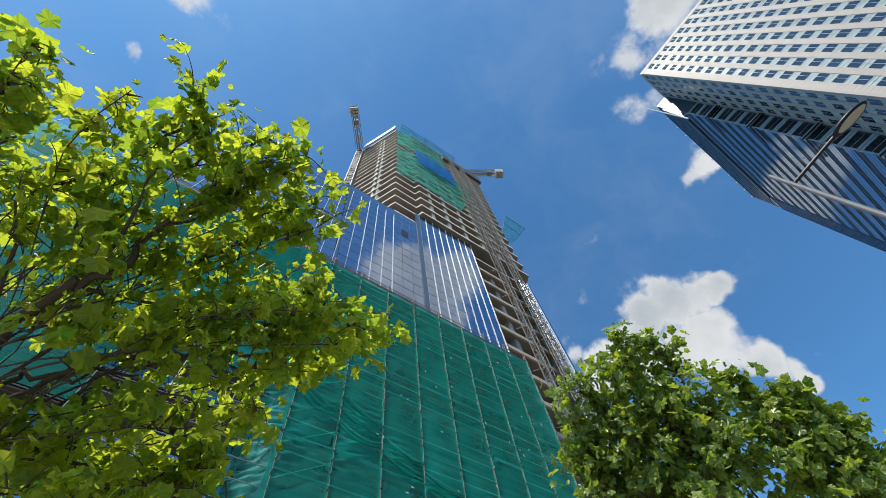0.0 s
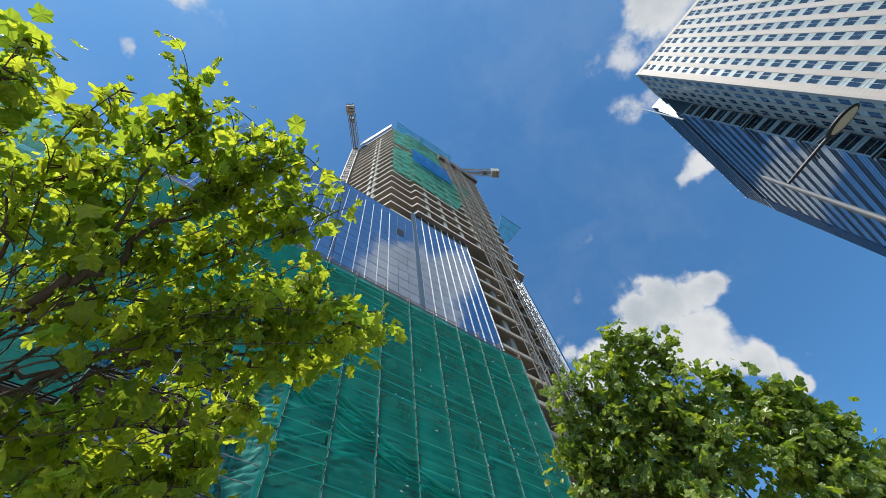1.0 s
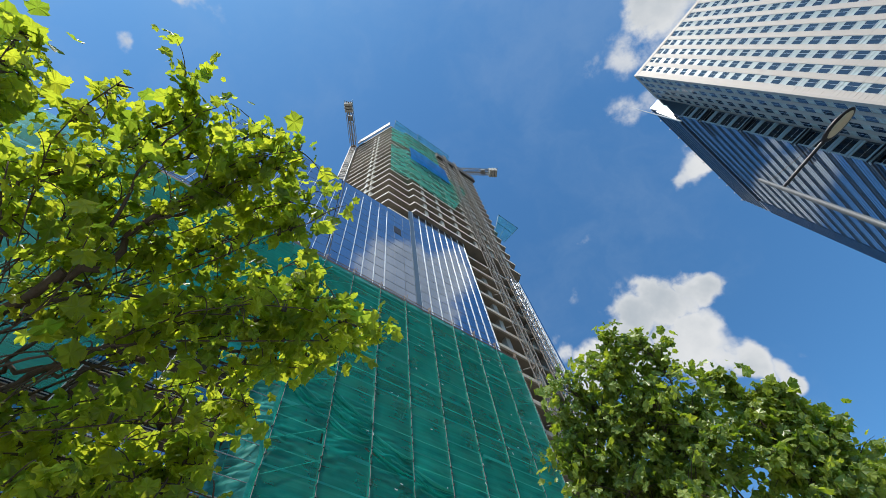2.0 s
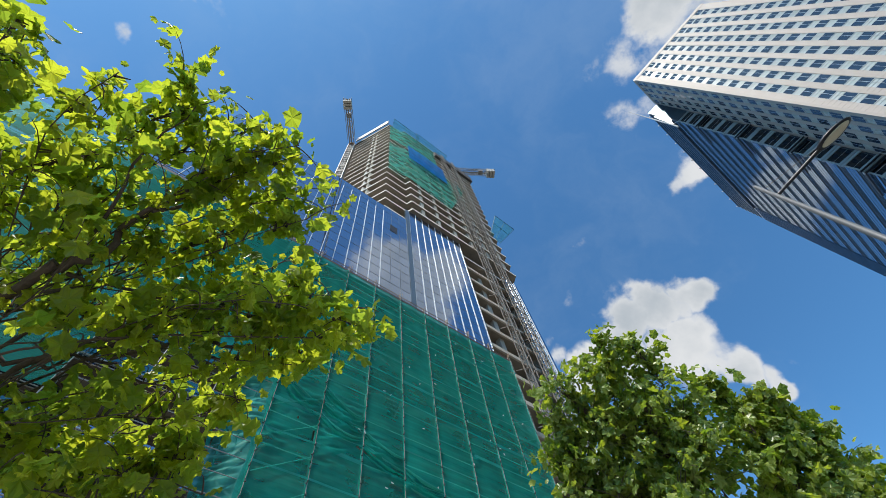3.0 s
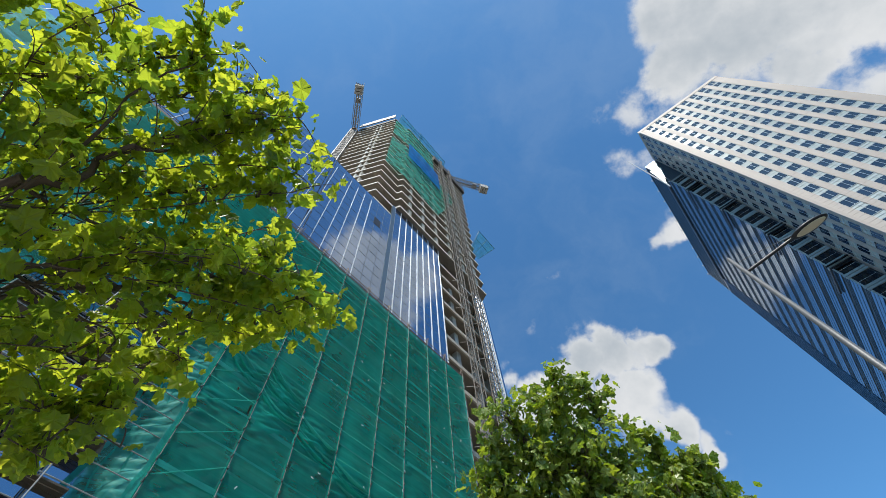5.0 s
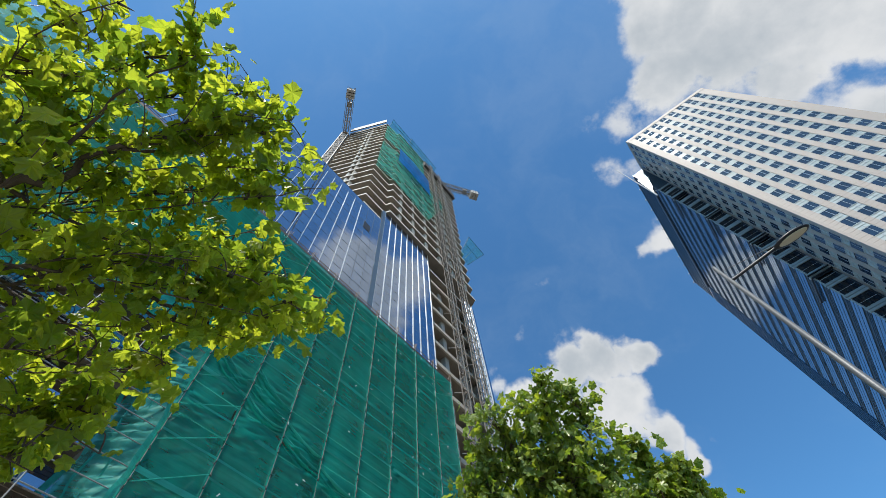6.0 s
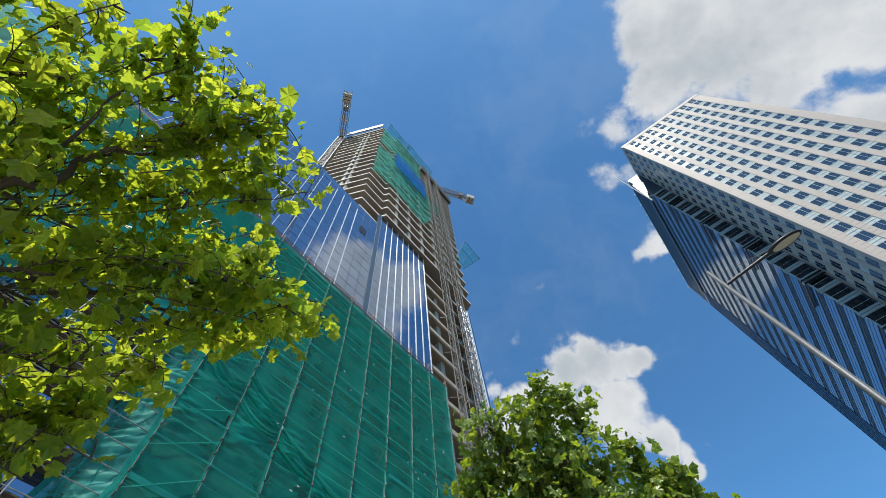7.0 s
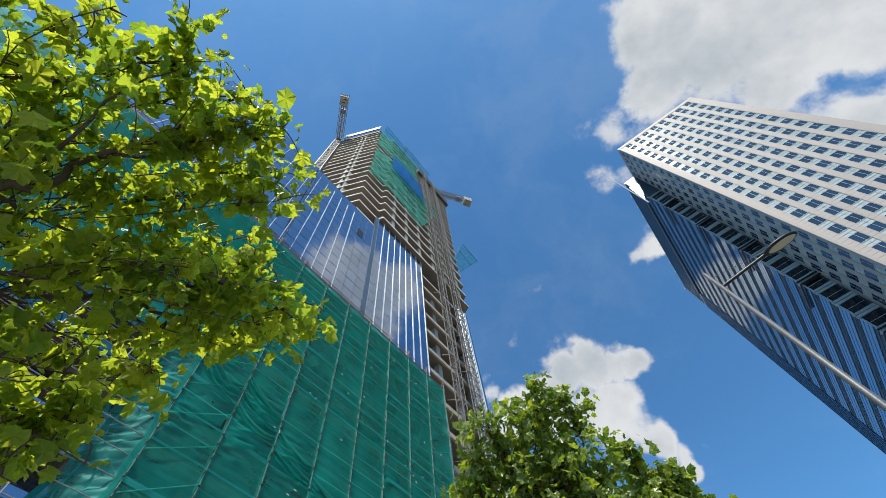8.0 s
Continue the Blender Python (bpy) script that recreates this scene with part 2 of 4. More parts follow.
def mesh_of(bm, name, material, smooth=False):
    me = bpy.data.meshes.new(name)
    bmesh.ops.recalc_face_normals(bm, faces=bm.faces)
    bm.to_mesh(me)
    bm.free()
    me.materials.append(material)
    if smooth:
        me.polygons.foreach_set("use_smooth", [True] * len(me.polygons))
    return me


def part(name, bm, material, parent, label="", smooth=False):
    ob = new(name, mesh_of(bm, name, material, smooth))
    ob.parent = parent
    return tagged(ob, label)


def piece(name, me, parent, m=None):
    """A further object on a mesh that is there already."""
    ob = new(name, me)
    ob.parent = parent
    if m is not None:
        ob.matrix_basis = m
    return ob


def thing(name, m, label, category, group="", kind=""):
    ob = new(name)
    ob.matrix_world = m
    return tagged(ob, label, category, group, kind)


def shape(fill, *a, **k):
    bm = bmesh.new()
    fill(bm, *a, **k)
    return bm


def boxed(*a):
    return shape(box, *a)


def lattice(p, q, wide, r, step, sides=4, up=(0, 0, 1)):
    """A square lattice mast or jib from p to q."""
    bm = bmesh.new()
    p, q = Vector(p), Vector(q)
    d = (q - p).normalized()
    a = d.cross(Vector(up))
    a = a.normalized() if a.length > 0.2 else d.cross(Vector((1, 0, 0))).normalized()
    b = d.cross(a)
    n = max(1, round((q - p).length / step))
    corner = [(a * i + b * j) * wide / 2 for i, j in ((-1, -1), (1, -1), (1, 1), (-1, 1))]
    for c in corner:
        tube(bm, p + c, q + c, r, sides=sides)
    for i in range(n):
        s, e = p + (q - p) * i / n, p + (q - p) * (i + 1) / n
        for k in range(4):
            c0, c1 = corner[k], corner[(k + 1) % 4]
            tube(bm, s + c0, s + c1, r * 0.6, sides=3)
            tube(bm, (s + c0) if i % 2 else (s + c1), (e + c1) if i % 2 else (e + c0), r * 0.6, sides=3)
    return bm


# ---- ground ----
STREET = pose(0, 0, 0, 0, 0, 58.4)     # x along the building front, y towards it
ground = new("ground", mesh_of(boxed(-2500, 2500, -2500, 2500, -0.6, -0.14), "ground", EARTH))
tagged(ground, "bare city ground reaching the horizon", "ground", kind="structure")
road = new("road", mesh_of(boxed(-300, 300, -15, -4, -0.3, -0.12), "road", ASPHALT))
road.matrix_world = STREET
tagged(road, "grey asphalt road beside the pavement", "road", kind="structure")
pavement = new("pavement", mesh_of(boxed(-300, 300, -3.85, 17.5, -0.3, 0.0), "pavement", PAVING))
pavement.matrix_world = STREET
tagged(pavement, "grey concrete pavement below the scaffolding", "pavement", kind="structure")
kerb = new("kerb", mesh_of(boxed(-300, 300, -4.0, -3.852, -0.3, 0.004), "kerb", CONCRETE_GREY))
kerb.matrix_world = STREET
tagged(kerb, "straight grey concrete kerb", "kerb", kind="structure")

# ---- tower under construction ----
FLOOR = 4.06
tower = thing("unfinished_tower", STREET, "tall unfinished concrete office tower with blue glass lower floors", "building")
ROOF = 144.0
CORNER = 11.9
FACE = 20.4
JOG = 16.4


def right_end(z):
    return 41.0 + max(0.0, z - 90) * 0.045


def plan(z, out=0.0):
    """Outline of a floor: front with a small jog, leaning end, and a canted left side."""
    e = right_end(z)
    if z < 70.5:
        return [(CORNER, FACE), (e, FACE), (e + 2.5, FACE + 4), (e, FACE + 24), (CORNER - 5.2, FACE + 24), (CORNER - 5.2, FACE + 11.0)]
    return [(CORNER - out, FACE - out), (JOG, FACE - out), (JOG + 0.5, FACE - 1.0 - out), (e, FACE - 1.0 - out), (e + 2.5, FACE + 4), (e, FACE + 24),
            (CORNER - 5.2 - out, FACE + 24), (CORNER - 5.2 - out, FACE + 11.0)]


first = 62.8
floors = int((ROOF - first) / FLOOR)
for i in range(floors + 1):
    z = first + i * FLOOR
    bm = bmesh.new()
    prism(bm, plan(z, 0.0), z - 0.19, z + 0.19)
    part("slab", bm, SHADED_CONCRETE, tower)
    p = plan(z)
    corners = p[:4] if z > 70.5 else p[:2]
    edge = bmesh.new()
    for q, r in zip([p[-1]] + corners, corners):
        d = (Vector(r) - Vector(q)).normalized()
        o = Vector((d.y, -d.x)) * 0.07
        prism(edge, [tuple(q), tuple(r), tuple(Vector(r) + o + d * 0.03), tuple(Vector(q) + o - d * 0.03)], z - 0.21, z + 0.22)
    part("slab_edge", edge, LIT_CONCRETE, tower, "slab edge in a sunlit tone")
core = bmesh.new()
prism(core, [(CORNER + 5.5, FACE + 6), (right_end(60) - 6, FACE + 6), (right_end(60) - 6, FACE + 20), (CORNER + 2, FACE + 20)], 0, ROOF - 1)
part("core", core, SHADOW_CORE, tower, "concrete lift core toned dark for interior shade")
left_way = Vector((-5.2, 11.0, 0)) / 12.17
for i in range(floors):
    z = first + i * FLOOR
    x, y = CORNER + left_way.x * 6.0 + 0.5, FACE + left_way.y * 6.0 - 0.1
    part("column", boxed(x - 0.3, x + 0.8, y, y + 0.9, z + 0.16, z + FLOOR - 0.16), LIT_CONCRETE, tower)
    for k, (x, y) in enumerate([(CORNER + 1.0, FACE + 1.3), (JOG + 1.4, FACE + 0.0), (19.6, FACE - 0.75), (23.2, FACE - 0.75), (27.0, FACE - 0.75), (31.0, FACE - 0.75), (35.0, FACE - 0.75), (39.0, FACE - 0.75),
                               (CORNER + left_way.x * 4.6 + 0.42, FACE + left_way.y * 4.6 - 0.1), (CORNER + left_way.x * 10 + 0.8, FACE + left_way.y * 10)]):
        if y < FACE - 0.1 and z < 70.5:
            continue
        part("column", boxed(x - 0.35, x + 0.35, y, y + 0.7, z + 0.16, z + FLOOR - 0.16), CONCRETE, tower)
    # walls set behind the slab edge
    part("infill_wall", boxed(JOG + 4.2, 22, FACE + 3.0, FACE + 3.25, z + 0.16, z + FLOOR - 0.16), CONCRETE_GREY, tower)
# roof shuttering
top = bmesh.new()
a, b = Vector((CORNER, FACE, 0)), Vector((CORNER - 5.2, FACE + 11.0, 0))
out = Vector((-0.904, -0.427, 0))
prism(top, [tuple((a + out * 0.9)[:2]), tuple((b + out * 0.9)[:2]), tuple((b + out * 0.6)[:2]), tuple((a + out * 0.6)[:2])], ROOF - 0.9, ROOF + 3.4)
part("parapet_screen", top, PANEL_GREY, tower, "pale climbing formwork screen")
dark = bmesh.new()
prism(dark, [tuple((a + out * 0.35)[:2]), tuple((b + out * 0.35)[:2]), tuple((b - out * 0.2)[:2]), tuple((a - out * 0.2)[:2])], ROOF - 3.6, ROOF - 1.0)
part("edge_shuttering", dark, DARK, tower, "dark strip set back below the roof screen")
part("roof_formwork", boxed(28.2, right_end(ROOF), FACE - 1.9, FACE + 6, ROOF - 8.0, ROOF - 3.4), DARK, tower, "dark timber formwork at the roof edge")

# lower frame, in front of the core, left open at its right end
for i in range(15):
    z = first - FLOOR * i
    if z < 1:
        break
    part("slab", boxed(-46 if z < 36 else -12.0, 40.6, FACE + 0.1, FACE + 20, z - 0.2, z + 0.2), SHADED_CONCRETE, tower)
    for x in (28.4, 31.2, 35.2, 38.0):
        part("column", boxed(x - 0.4, x + 0.4, FACE + 0.5, FACE + 1.3, z - FLOOR + 0.2, z - 0.2), CONCRETE_GREY, tower)
    part("edge_beam", boxed(27.45, 38.6, FACE - 0.15, FACE + 0.095, z - 0.34, z + 0.28), CONCRETE, tower)
# added walls closing the open floors, coloured as their deep shade
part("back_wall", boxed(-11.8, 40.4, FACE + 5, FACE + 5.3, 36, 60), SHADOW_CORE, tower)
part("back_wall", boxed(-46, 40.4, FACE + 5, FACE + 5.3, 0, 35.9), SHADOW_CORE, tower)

# curtain wall
PANE = 20.0


def curtain(x0, x1, z0, z1, cols, top_fin, side):
    wall = new("curtain_wall")
    wall.parent = tower
    tagged(wall, "blue mirror-glass curtain wall with white vertical fins")
    w = (x1 - x0) / cols
    rows = round((z1 - z0) / FLOOR * 2)
    h = (z1 - z0) / rows
    me = mesh_of(boxed(-w / 2 + 0.012, w / 2 - 0.012, -0.02, 0.02, -h / 2 + 0.012, h / 2 - 0.012), "glass_pane", GLASS)
    rnd = random.Random(5 + cols)
    for c in range(cols):
        for r in range(rows):
            piece("glass_pane", me, wall, pose(x0 + (c + 0.5) * w, PANE, z0 + (r + 0.5) * h, rnd.gauss(0, 0.12), 0, rnd.gauss(0, 0.12)))
    bm = bmesh.new()
    for r in range(rows + 1):
        box(bm, x0, x1, PANE - 0.035, PANE + 0.15, z0 + r * h - 0.02, z0 + r * h + 0.02)
    for c in range(cols + 1):
        box(bm, x0 + c * w - 0.02, x0 + c * w + 0.02, PANE - 0.03, PANE + 0.15, z0, z1)
    part("mullion_grid", bm, FRAME_DARK, wall)
    part("backing", boxed(x0, x1, PANE + 0.16, PANE + 0.24, z0, z1), FRAME_DARK, wall)
    fin = mesh_of(boxed(-0.026, 0.026, -0.10, -0.037, 0, top_fin - z0), "fin", WHITE_METAL)
    for c in side:
        piece("fin", fin, wall, pose(x0 + c * w, PANE, z0))
    return wall


curtain(-12.2, 15.7, 36.4, 65.4, 20, 63.4, [i for i in range(1, 18)])
cable = bmesh.new()
for k in range(26):
    tube(cable, (3.7 + 0.04 * k, PANE - 0.6, 66.6 - k), (3.74 + 0.04 * k, PANE - 0.6, 65.55 - k), 0.05 if k % 2 else 0.10, 0.045, 6)
ropes = thing("hanging_cable", STREET, "black knotted cable hanging down the glass front", "cable")
part("rope", cable, BLACK_METAL, ropes)
# black plate before the glass, painted as the unlit inside of an opening
part("open_vent", boxed(12.75, 13.95, PANE - 0.06, PANE - 0.036, 57.2, 59.3), BLACK_METAL, tower, "black plate for the dark inside an open window")
curtain(16.4, 27.4, 36.4, 70.2, 8, 70.2, range(9))
part("corner_strip", boxed(15.74, 16.36, PANE - 0.12, PANE + 0.3, 36.4, 70.0), BAND, tower, "pale metal joint strip")
# installed facade at the far end of the front, below
end_wall = new("end_curtain_wall")
end_wall.parent = tower
tagged(end_wall, "narrow glazed end bay with close white fins")
end_me = mesh_of(boxed(-0.87, 0.87, -0.03, 0.03, -0.98, 0.98), "glass_pane", GLASS)
for i in range(23):
    for k in range(2):
        piece("glass_pane", end_me, end_wall, pose(36.9 + k * 1.78, FACE - 0.85, 21 + i * 2.0))
turned = Matrix.Translation((38.7, FACE - 0.86, 0)) @ Matrix.Rotation(radians(14), 4, "Z")
for i in range(23):
    piece("glass_pane", end_me, end_wall, turned @ pose(0.95, 0, 21 + i * 2.0))
fin = mesh_of(boxed(-0.07, 0.07, -0.16, 0, 0, 46), "fin", WHITE_METAL)
for x in (36.0, 37.2, 38.05, 38.75):
    piece("fin", fin, end_wall, pose(x, FACE - 0.9, 20))
for i in range(24):
    part("transom", boxed(36.0, 38.7, FACE - 0.93, FACE - 0.885, 19.97 + i * 2.0, 20.03 + i * 2.0), FRAME_DARK, end_wall)

# lower left front: glazed floors between tan bands
low = new("lower_facade")
low.parent = tower
tagged(low, "blue windows between tan cladding bands behind scaffolding")
pane = mesh_of(boxed(-0.71, 0.71, -0.02, 0.02, -1.2, 1.2), "glass_pane", GLASS)
rnd = random.Random(9)
for k in range(6):
    z = 3.4 + k * 3.6
    part("cladding_band", boxed(-32, 3.3, PANE - 0.25, PANE + 0.1, z - 0.32, z + 0.38), TAN, low)
    for i in range(24):
        piece("glass_pane", pane, low, pose(-31.2 + i * 1.45, PANE + 0.05, z + 1.8, rnd.gauss(0, 0.15), 0, rnd.gauss(0, 0.15)))
    part("window_rail", boxed(-32, 3.3, PANE - 0.05, PANE + 0.02, z + 1.66, z + 1.72), WHITE_METAL, low)

# ---- scaffolding and its nets ----
scaffold = thing("scaffolding", STREET, "tall steel tube scaffolding with plank lifts before the facade", "scaffolding")
NETY = 18.5
BAY = 2.90
TOP = 37.2
LEFT = 4.42
stands = [LEFT + BAY * i for i in range(9)] + [LEFT - BAY * i for i in range(1, 17)]
for x in stands:
    for y in (NETY + 0.12, NETY + 1.15):
        part("standard", shape(tube, (x, y, 0), (x, y, TOP + (1.0 if y < 19 else 0.6)), 0.03), STEEL, scaffold)
lifts = [2 * k for k in range(1, 19)]
for z in lifts:
    part("ledger", shape(tube, (LEFT - BAY * 16, NETY + 0.12, z), (27.7, NETY + 0.12, z), 0.026), STEEL, scaffold)
    part("ledger", shape(tube, (LEFT - BAY * 16, NETY + 0.12, z + 1.0), (27.7, NETY + 0.12, z + 1.0), 0.024), STEEL, scaffold)
    # planks left of the net end carry their shade in the colour
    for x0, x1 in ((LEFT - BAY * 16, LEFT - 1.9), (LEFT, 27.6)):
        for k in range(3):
            part("plank", boxed(x0, x1, NETY + 0.2 + k * 0.31, NETY + 0.47 + k * 0.31, z - 0.11, z - 0.05), TIMBER if x0 == LEFT else SHADED_TIMBER, scaffold)
for i in range(0, 8, 2):
    for k in range(0, 18, 4):
        part("brace", shape(tube, (LEFT + BAY * i, NETY + 0.16, 2 * k), (LEFT + BAY * (i + 1), NETY + 0.16, 2 * k + 8 if k < 16 else 2 * k + 4), 0.03), STEEL, scaffold)
part("top_walkway", boxed(-12, 27.8, NETY + 0.25, PANE - 0.28, TOP - 0.05, TOP + 0.12), TIMBER, scaffold, "plank walkway on the top lift")
for dz, dy in ((0.45, 0.1), (0.95, 0.1), (0.5, 1.15), (1.0, 1.15)):
    part("guard_rail", shape(tube, (-12, NETY + dy, TOP + dz), (27.9, NETY + dy, TOP + dz), 0.035), RUST, scaffold)
part("toe_board", boxed(-12, 27.8, NETY + 0.02, NETY + 0.06, TOP + 0.0, TOP + 0.4), DARK, scaffold)
part("inner_board", boxed(-12, 27.8, PANE - 0.27, PANE - 0.22, TOP + 0.1, TOP + 0.95), TIMBER, scaffold)
for x in stands:
    if x > -12:
        for k in (0.05, 0.14, 0.25):
            part("spare_tube", shape(tube, (x + k, NETY + 0.05 + k, TOP - 0.3), (x + k * 1.8 - 0.1, NETY + 0.02, TOP + 1.1 + k * 2), 0.03), RUST, scaffold)


def net_sheet(wide, high, seed, dip=0.06, cells=(10, 60), tie=2.0, tears=(), crumples=()):
    """A hanging sheet pulled in at its ties, with slack folds."""
    bm = bmesh.new()
    nx, nz = cells
    grid = []
    for j in range(nz + 1):
        line = []
        for i in range(nx + 1):
            x, z = wide * i / nx, high * j / nz
            u = i / nx
            slack = math.sin(math.pi * u) * (0.5 + 0.5 * abs(math.sin(math.pi * z / tie)))
            n = noise.noise(Vector((x * 0.7 + seed * 7.1, z * 0.5, seed)))
            fold = noise.noise(Vector((x * 0.9 + z * 1.6, z * 2.2 + seed * 3.3, 4.0)))
            crease = 0.018 * noise.noise(Vector((x * 2.5 - z * 0.6, z * 3.5 + seed, 9.0))) * slack
            for cx, cz, size in crumples:
                near = max(0.0, 1 - math.hypot((x - cx), (z - cz) * 0.8) / size)
                swag = (z - cz) - 0.35 * (x - cx) ** 2 / size + 0.10 * noise.noise(Vector((x * 1.3, z * 1.3, seed)))
                pull = 0.5 + 0.5 * noise.noise(Vector((x * 0.8, z * 0.8, seed + 3.0)))
                crease += near * (0.16 * (1.0 - 2.0 * abs(math.sin(6.5 * swag)) ** 0.6) * pull + 0.16 * noise.noise(Vector((x * 1.1 + z * 0.9, z * 3.0 - x, seed + 0.5))) - 0.10)
            line.append(bm.verts.new((x, -dip * slack * (0.5 + n) + 0.035 * fold * slack + crease, z)))
        grid.append(line)
    for j in range(nz):
        for i in range(nx):
            x, z = wide * (i + 0.5) / nx, high * (j + 0.5) / nz
            if any(((x - cx) / rx) ** 2 + ((z - cz + 0.25 * (x - cx)) / rz) ** 2 < 1 for cx, cz, rx, rz in tears):
                continue
            bm.faces.new((grid[j][i], grid[j][i + 1], grid[j + 1][i + 1], grid[j + 1][i]))
    return bm


net = thing("safety_net", STREET, "green debris netting tied over the scaffolding, sagging in folds", "safety net")
TEARS = {0: ((2.76, 18.6, 0.07, 0.30), (1.7, 19.3, 0.05, 0.09)), 1: ((2.72, 18.9, 0.16, 0.10),), 2: ((0.45, 18.7, 0.40, 0.10),)}
CRUMPLES = {0: ((2.0, 20.9, 1.5), (0.5, 17.5, 1.1)), 1: ((1.7, 20.2, 1.9), (0.8, 18.2, 1.3)), 2: ((0.9, 19.0, 1.4), (2.5, 18.0, 1.0)), 3: ((0.4, 17.6, 1.3),), 4: ((2.5, 18.2, 0.9),), 5: ((0.3, 22.0, 0.8),)}
for i in range(8):
    ob = part("net_panel", net_sheet(BAY, TOP, i + 1, cells=(30, 620), tears=TEARS.get(i, ()), crumples=CRUMPLES.get(i, ())), NET, net, smooth=True)
    ob.matrix_basis = pose(LEFT + BAY * i, NETY, 0)
for i in range(16):
    z0 = 21.0 if i < 3 else 16.0 if i < 5 else 14.0
    ob = part("net_panel", net_sheet(BAY, TOP - z0, i + 21, cells=(10, 30)), NET, net, smooth=True)
    ob.matrix_basis = pose(LEFT - BAY * (i + 1), NETY, z0)
ob = part("net_end", net_sheet(2.15, 25.0, 50, dip=0.35, cells=(24, 380), crumples=((1.0, 12.5, 1.6), (0.8, 15.5, 1.4), (1.4, 18.5, 1.6), (0.7, 21.5, 1.4), (1.2, 24.0, 1.2))), NET_END, net, "torn thin net closing the scaffold end", smooth=True)
ob.matrix_basis = pose(LEFT - 1.75, NETY + 1.3, 0, 0, 0, -35.5)
for k, (y, wide) in enumerate(((0.0, 0.16), (0.5, 0.05), (1.0, 0.05), (1.42, 0.12))):
    bm = bmesh.new()
    last = None
    for j in range(161):
        z = 25.0 * j / 160
        sway = 0.22 * math.sin(z * 1.15 + k) * abs(math.sin(z * 0.6)) + 0.08 * noise.noise(Vector((z * 1.4, k, 2.0)))
        row = [bm.verts.new((LEFT - 0.05 - y * 1.25 - abs(sway) * 0.8 + d, NETY + y * 0.92 + sway * 0.4 + d * 0.6, z)) for d in (-wide, -wide * 0.3, wide * 0.4, wide)]
        if last:
            for q in range(3):
                bm.faces.new((last[q], last[q + 1], row[q + 1], row[q]))
        last = row
    part("net_fold", bm, NET_EDGE, net, "gathered net edge", smooth=True)
for z in range(2, 23, 2):
    part("end_ledger", shape(tube, (LEFT - 0.02, NETY + 0.1, z), (LEFT - 1.7, NETY + 1.3, z), 0.025), STEEL, scaffold)
    part("end_brace", shape(tube, (LEFT - 0.02, NETY + 0.1, z), (LEFT - 1.7, NETY + 1.3, z + 1.9), 0.02), STEEL, scaffold)
rnd = random.Random(31)


def seam_strip(h, seed):
    """The lapped edge of two sheets, drawn in at the ties."""
    bm = bmesh.new()
    last = None
    n = int(h / 0.12)
    for j in range(n + 1):
        z = h * j / n
        w = 0.02 + 0.06 * abs(math.sin(z * 2.1 + seed)) * (0.5 + abs(noise.noise(Vector((seed, z * 1.3, 0)))))
        row = [bm.verts.new((-w, 0.03, z)), bm.verts.new((-w * 0.3, -0.05, z)), bm.verts.new((w * 0.4, 0.0, z)), bm.verts.new((w, 0.04, z))]
        if last:
            for k in range(3):
                bm.faces.new((last[k], last[k + 1], row[k + 1], row[k]))
        last = row
    return bm


tie_me = mesh_of(shape(tube, (0, -0.03, -0.09), (0.02, -0.05, 0.09), 0.055, 0.03, 5), "tie", CORD)
for i in range(9):
    ob = part("net_seam", seam_strip(TOP, i * 3.7), NET, net)
    ob.matrix_basis = pose(LEFT + BAY * i, NETY - 0.06, 0)
    part("lacing_pole", shape(tube, (LEFT + BAY * i + 0.03, NETY - 0.10, 0), (LEFT + BAY * i + 0.03, NETY - 0.10, TOP + 0.9), 0.017), STEEL, net)
    z = 8.0
    while z < TOP:
        piece("tie", tie_me, net, pose(LEFT + BAY * i + rnd.uniform(-0.03, 0.06), NETY - 0.1, z, rnd.uniform(-20, 20), rnd.uniform(-25, 25), 0))
        z += rnd.choice((0.4, 0.6, 0.8, 1.3))
# double-lapped bands along the lifts, some slack
for z in lifts:
    for i in range(8):
        for again in range(2):
            if rnd.random() < (0.25 if again == 0 else 0.55):
                continue
            x0, x1 = LEFT + BAY * i, LEFT + BAY * (i + 1)
            a = z + again * 1.02 + 0.12 * noise.noise(Vector((i * 0.6, z, again)))
            b = z + again * 1.02 + 0.12 * noise.noise(Vector(((i + 1) * 0.6, z, again)))
            bm = bmesh.new()
            t = (0.05 if again == 0 else 0.018) * rnd.choice((0.4, 0.8, 1.0, 2.4))
            cols = []
            for k in range(7):
                u = k / 6
                y = -0.05 * math.sin(math.pi * (x0 + (x1 - x0) * u - LEFT - BAY * i) / BAY)
                zz = a + (b - a) * u - 0.05 * math.sin(math.pi * u)
                cols.append((bm.verts.new((x0 + (x1 - x0) * u, NETY - 0.06 + y, zz - t)), bm.verts.new((x0 + (x1 - x0) * u, NETY - 0.09 + y, zz + t))))
            for k in range(6):
                bm.faces.new((cols[k][0], cols[k + 1][0], cols[k + 1][1], cols[k][1]))
            part("net_lap", bm, NET_EDGE, net)


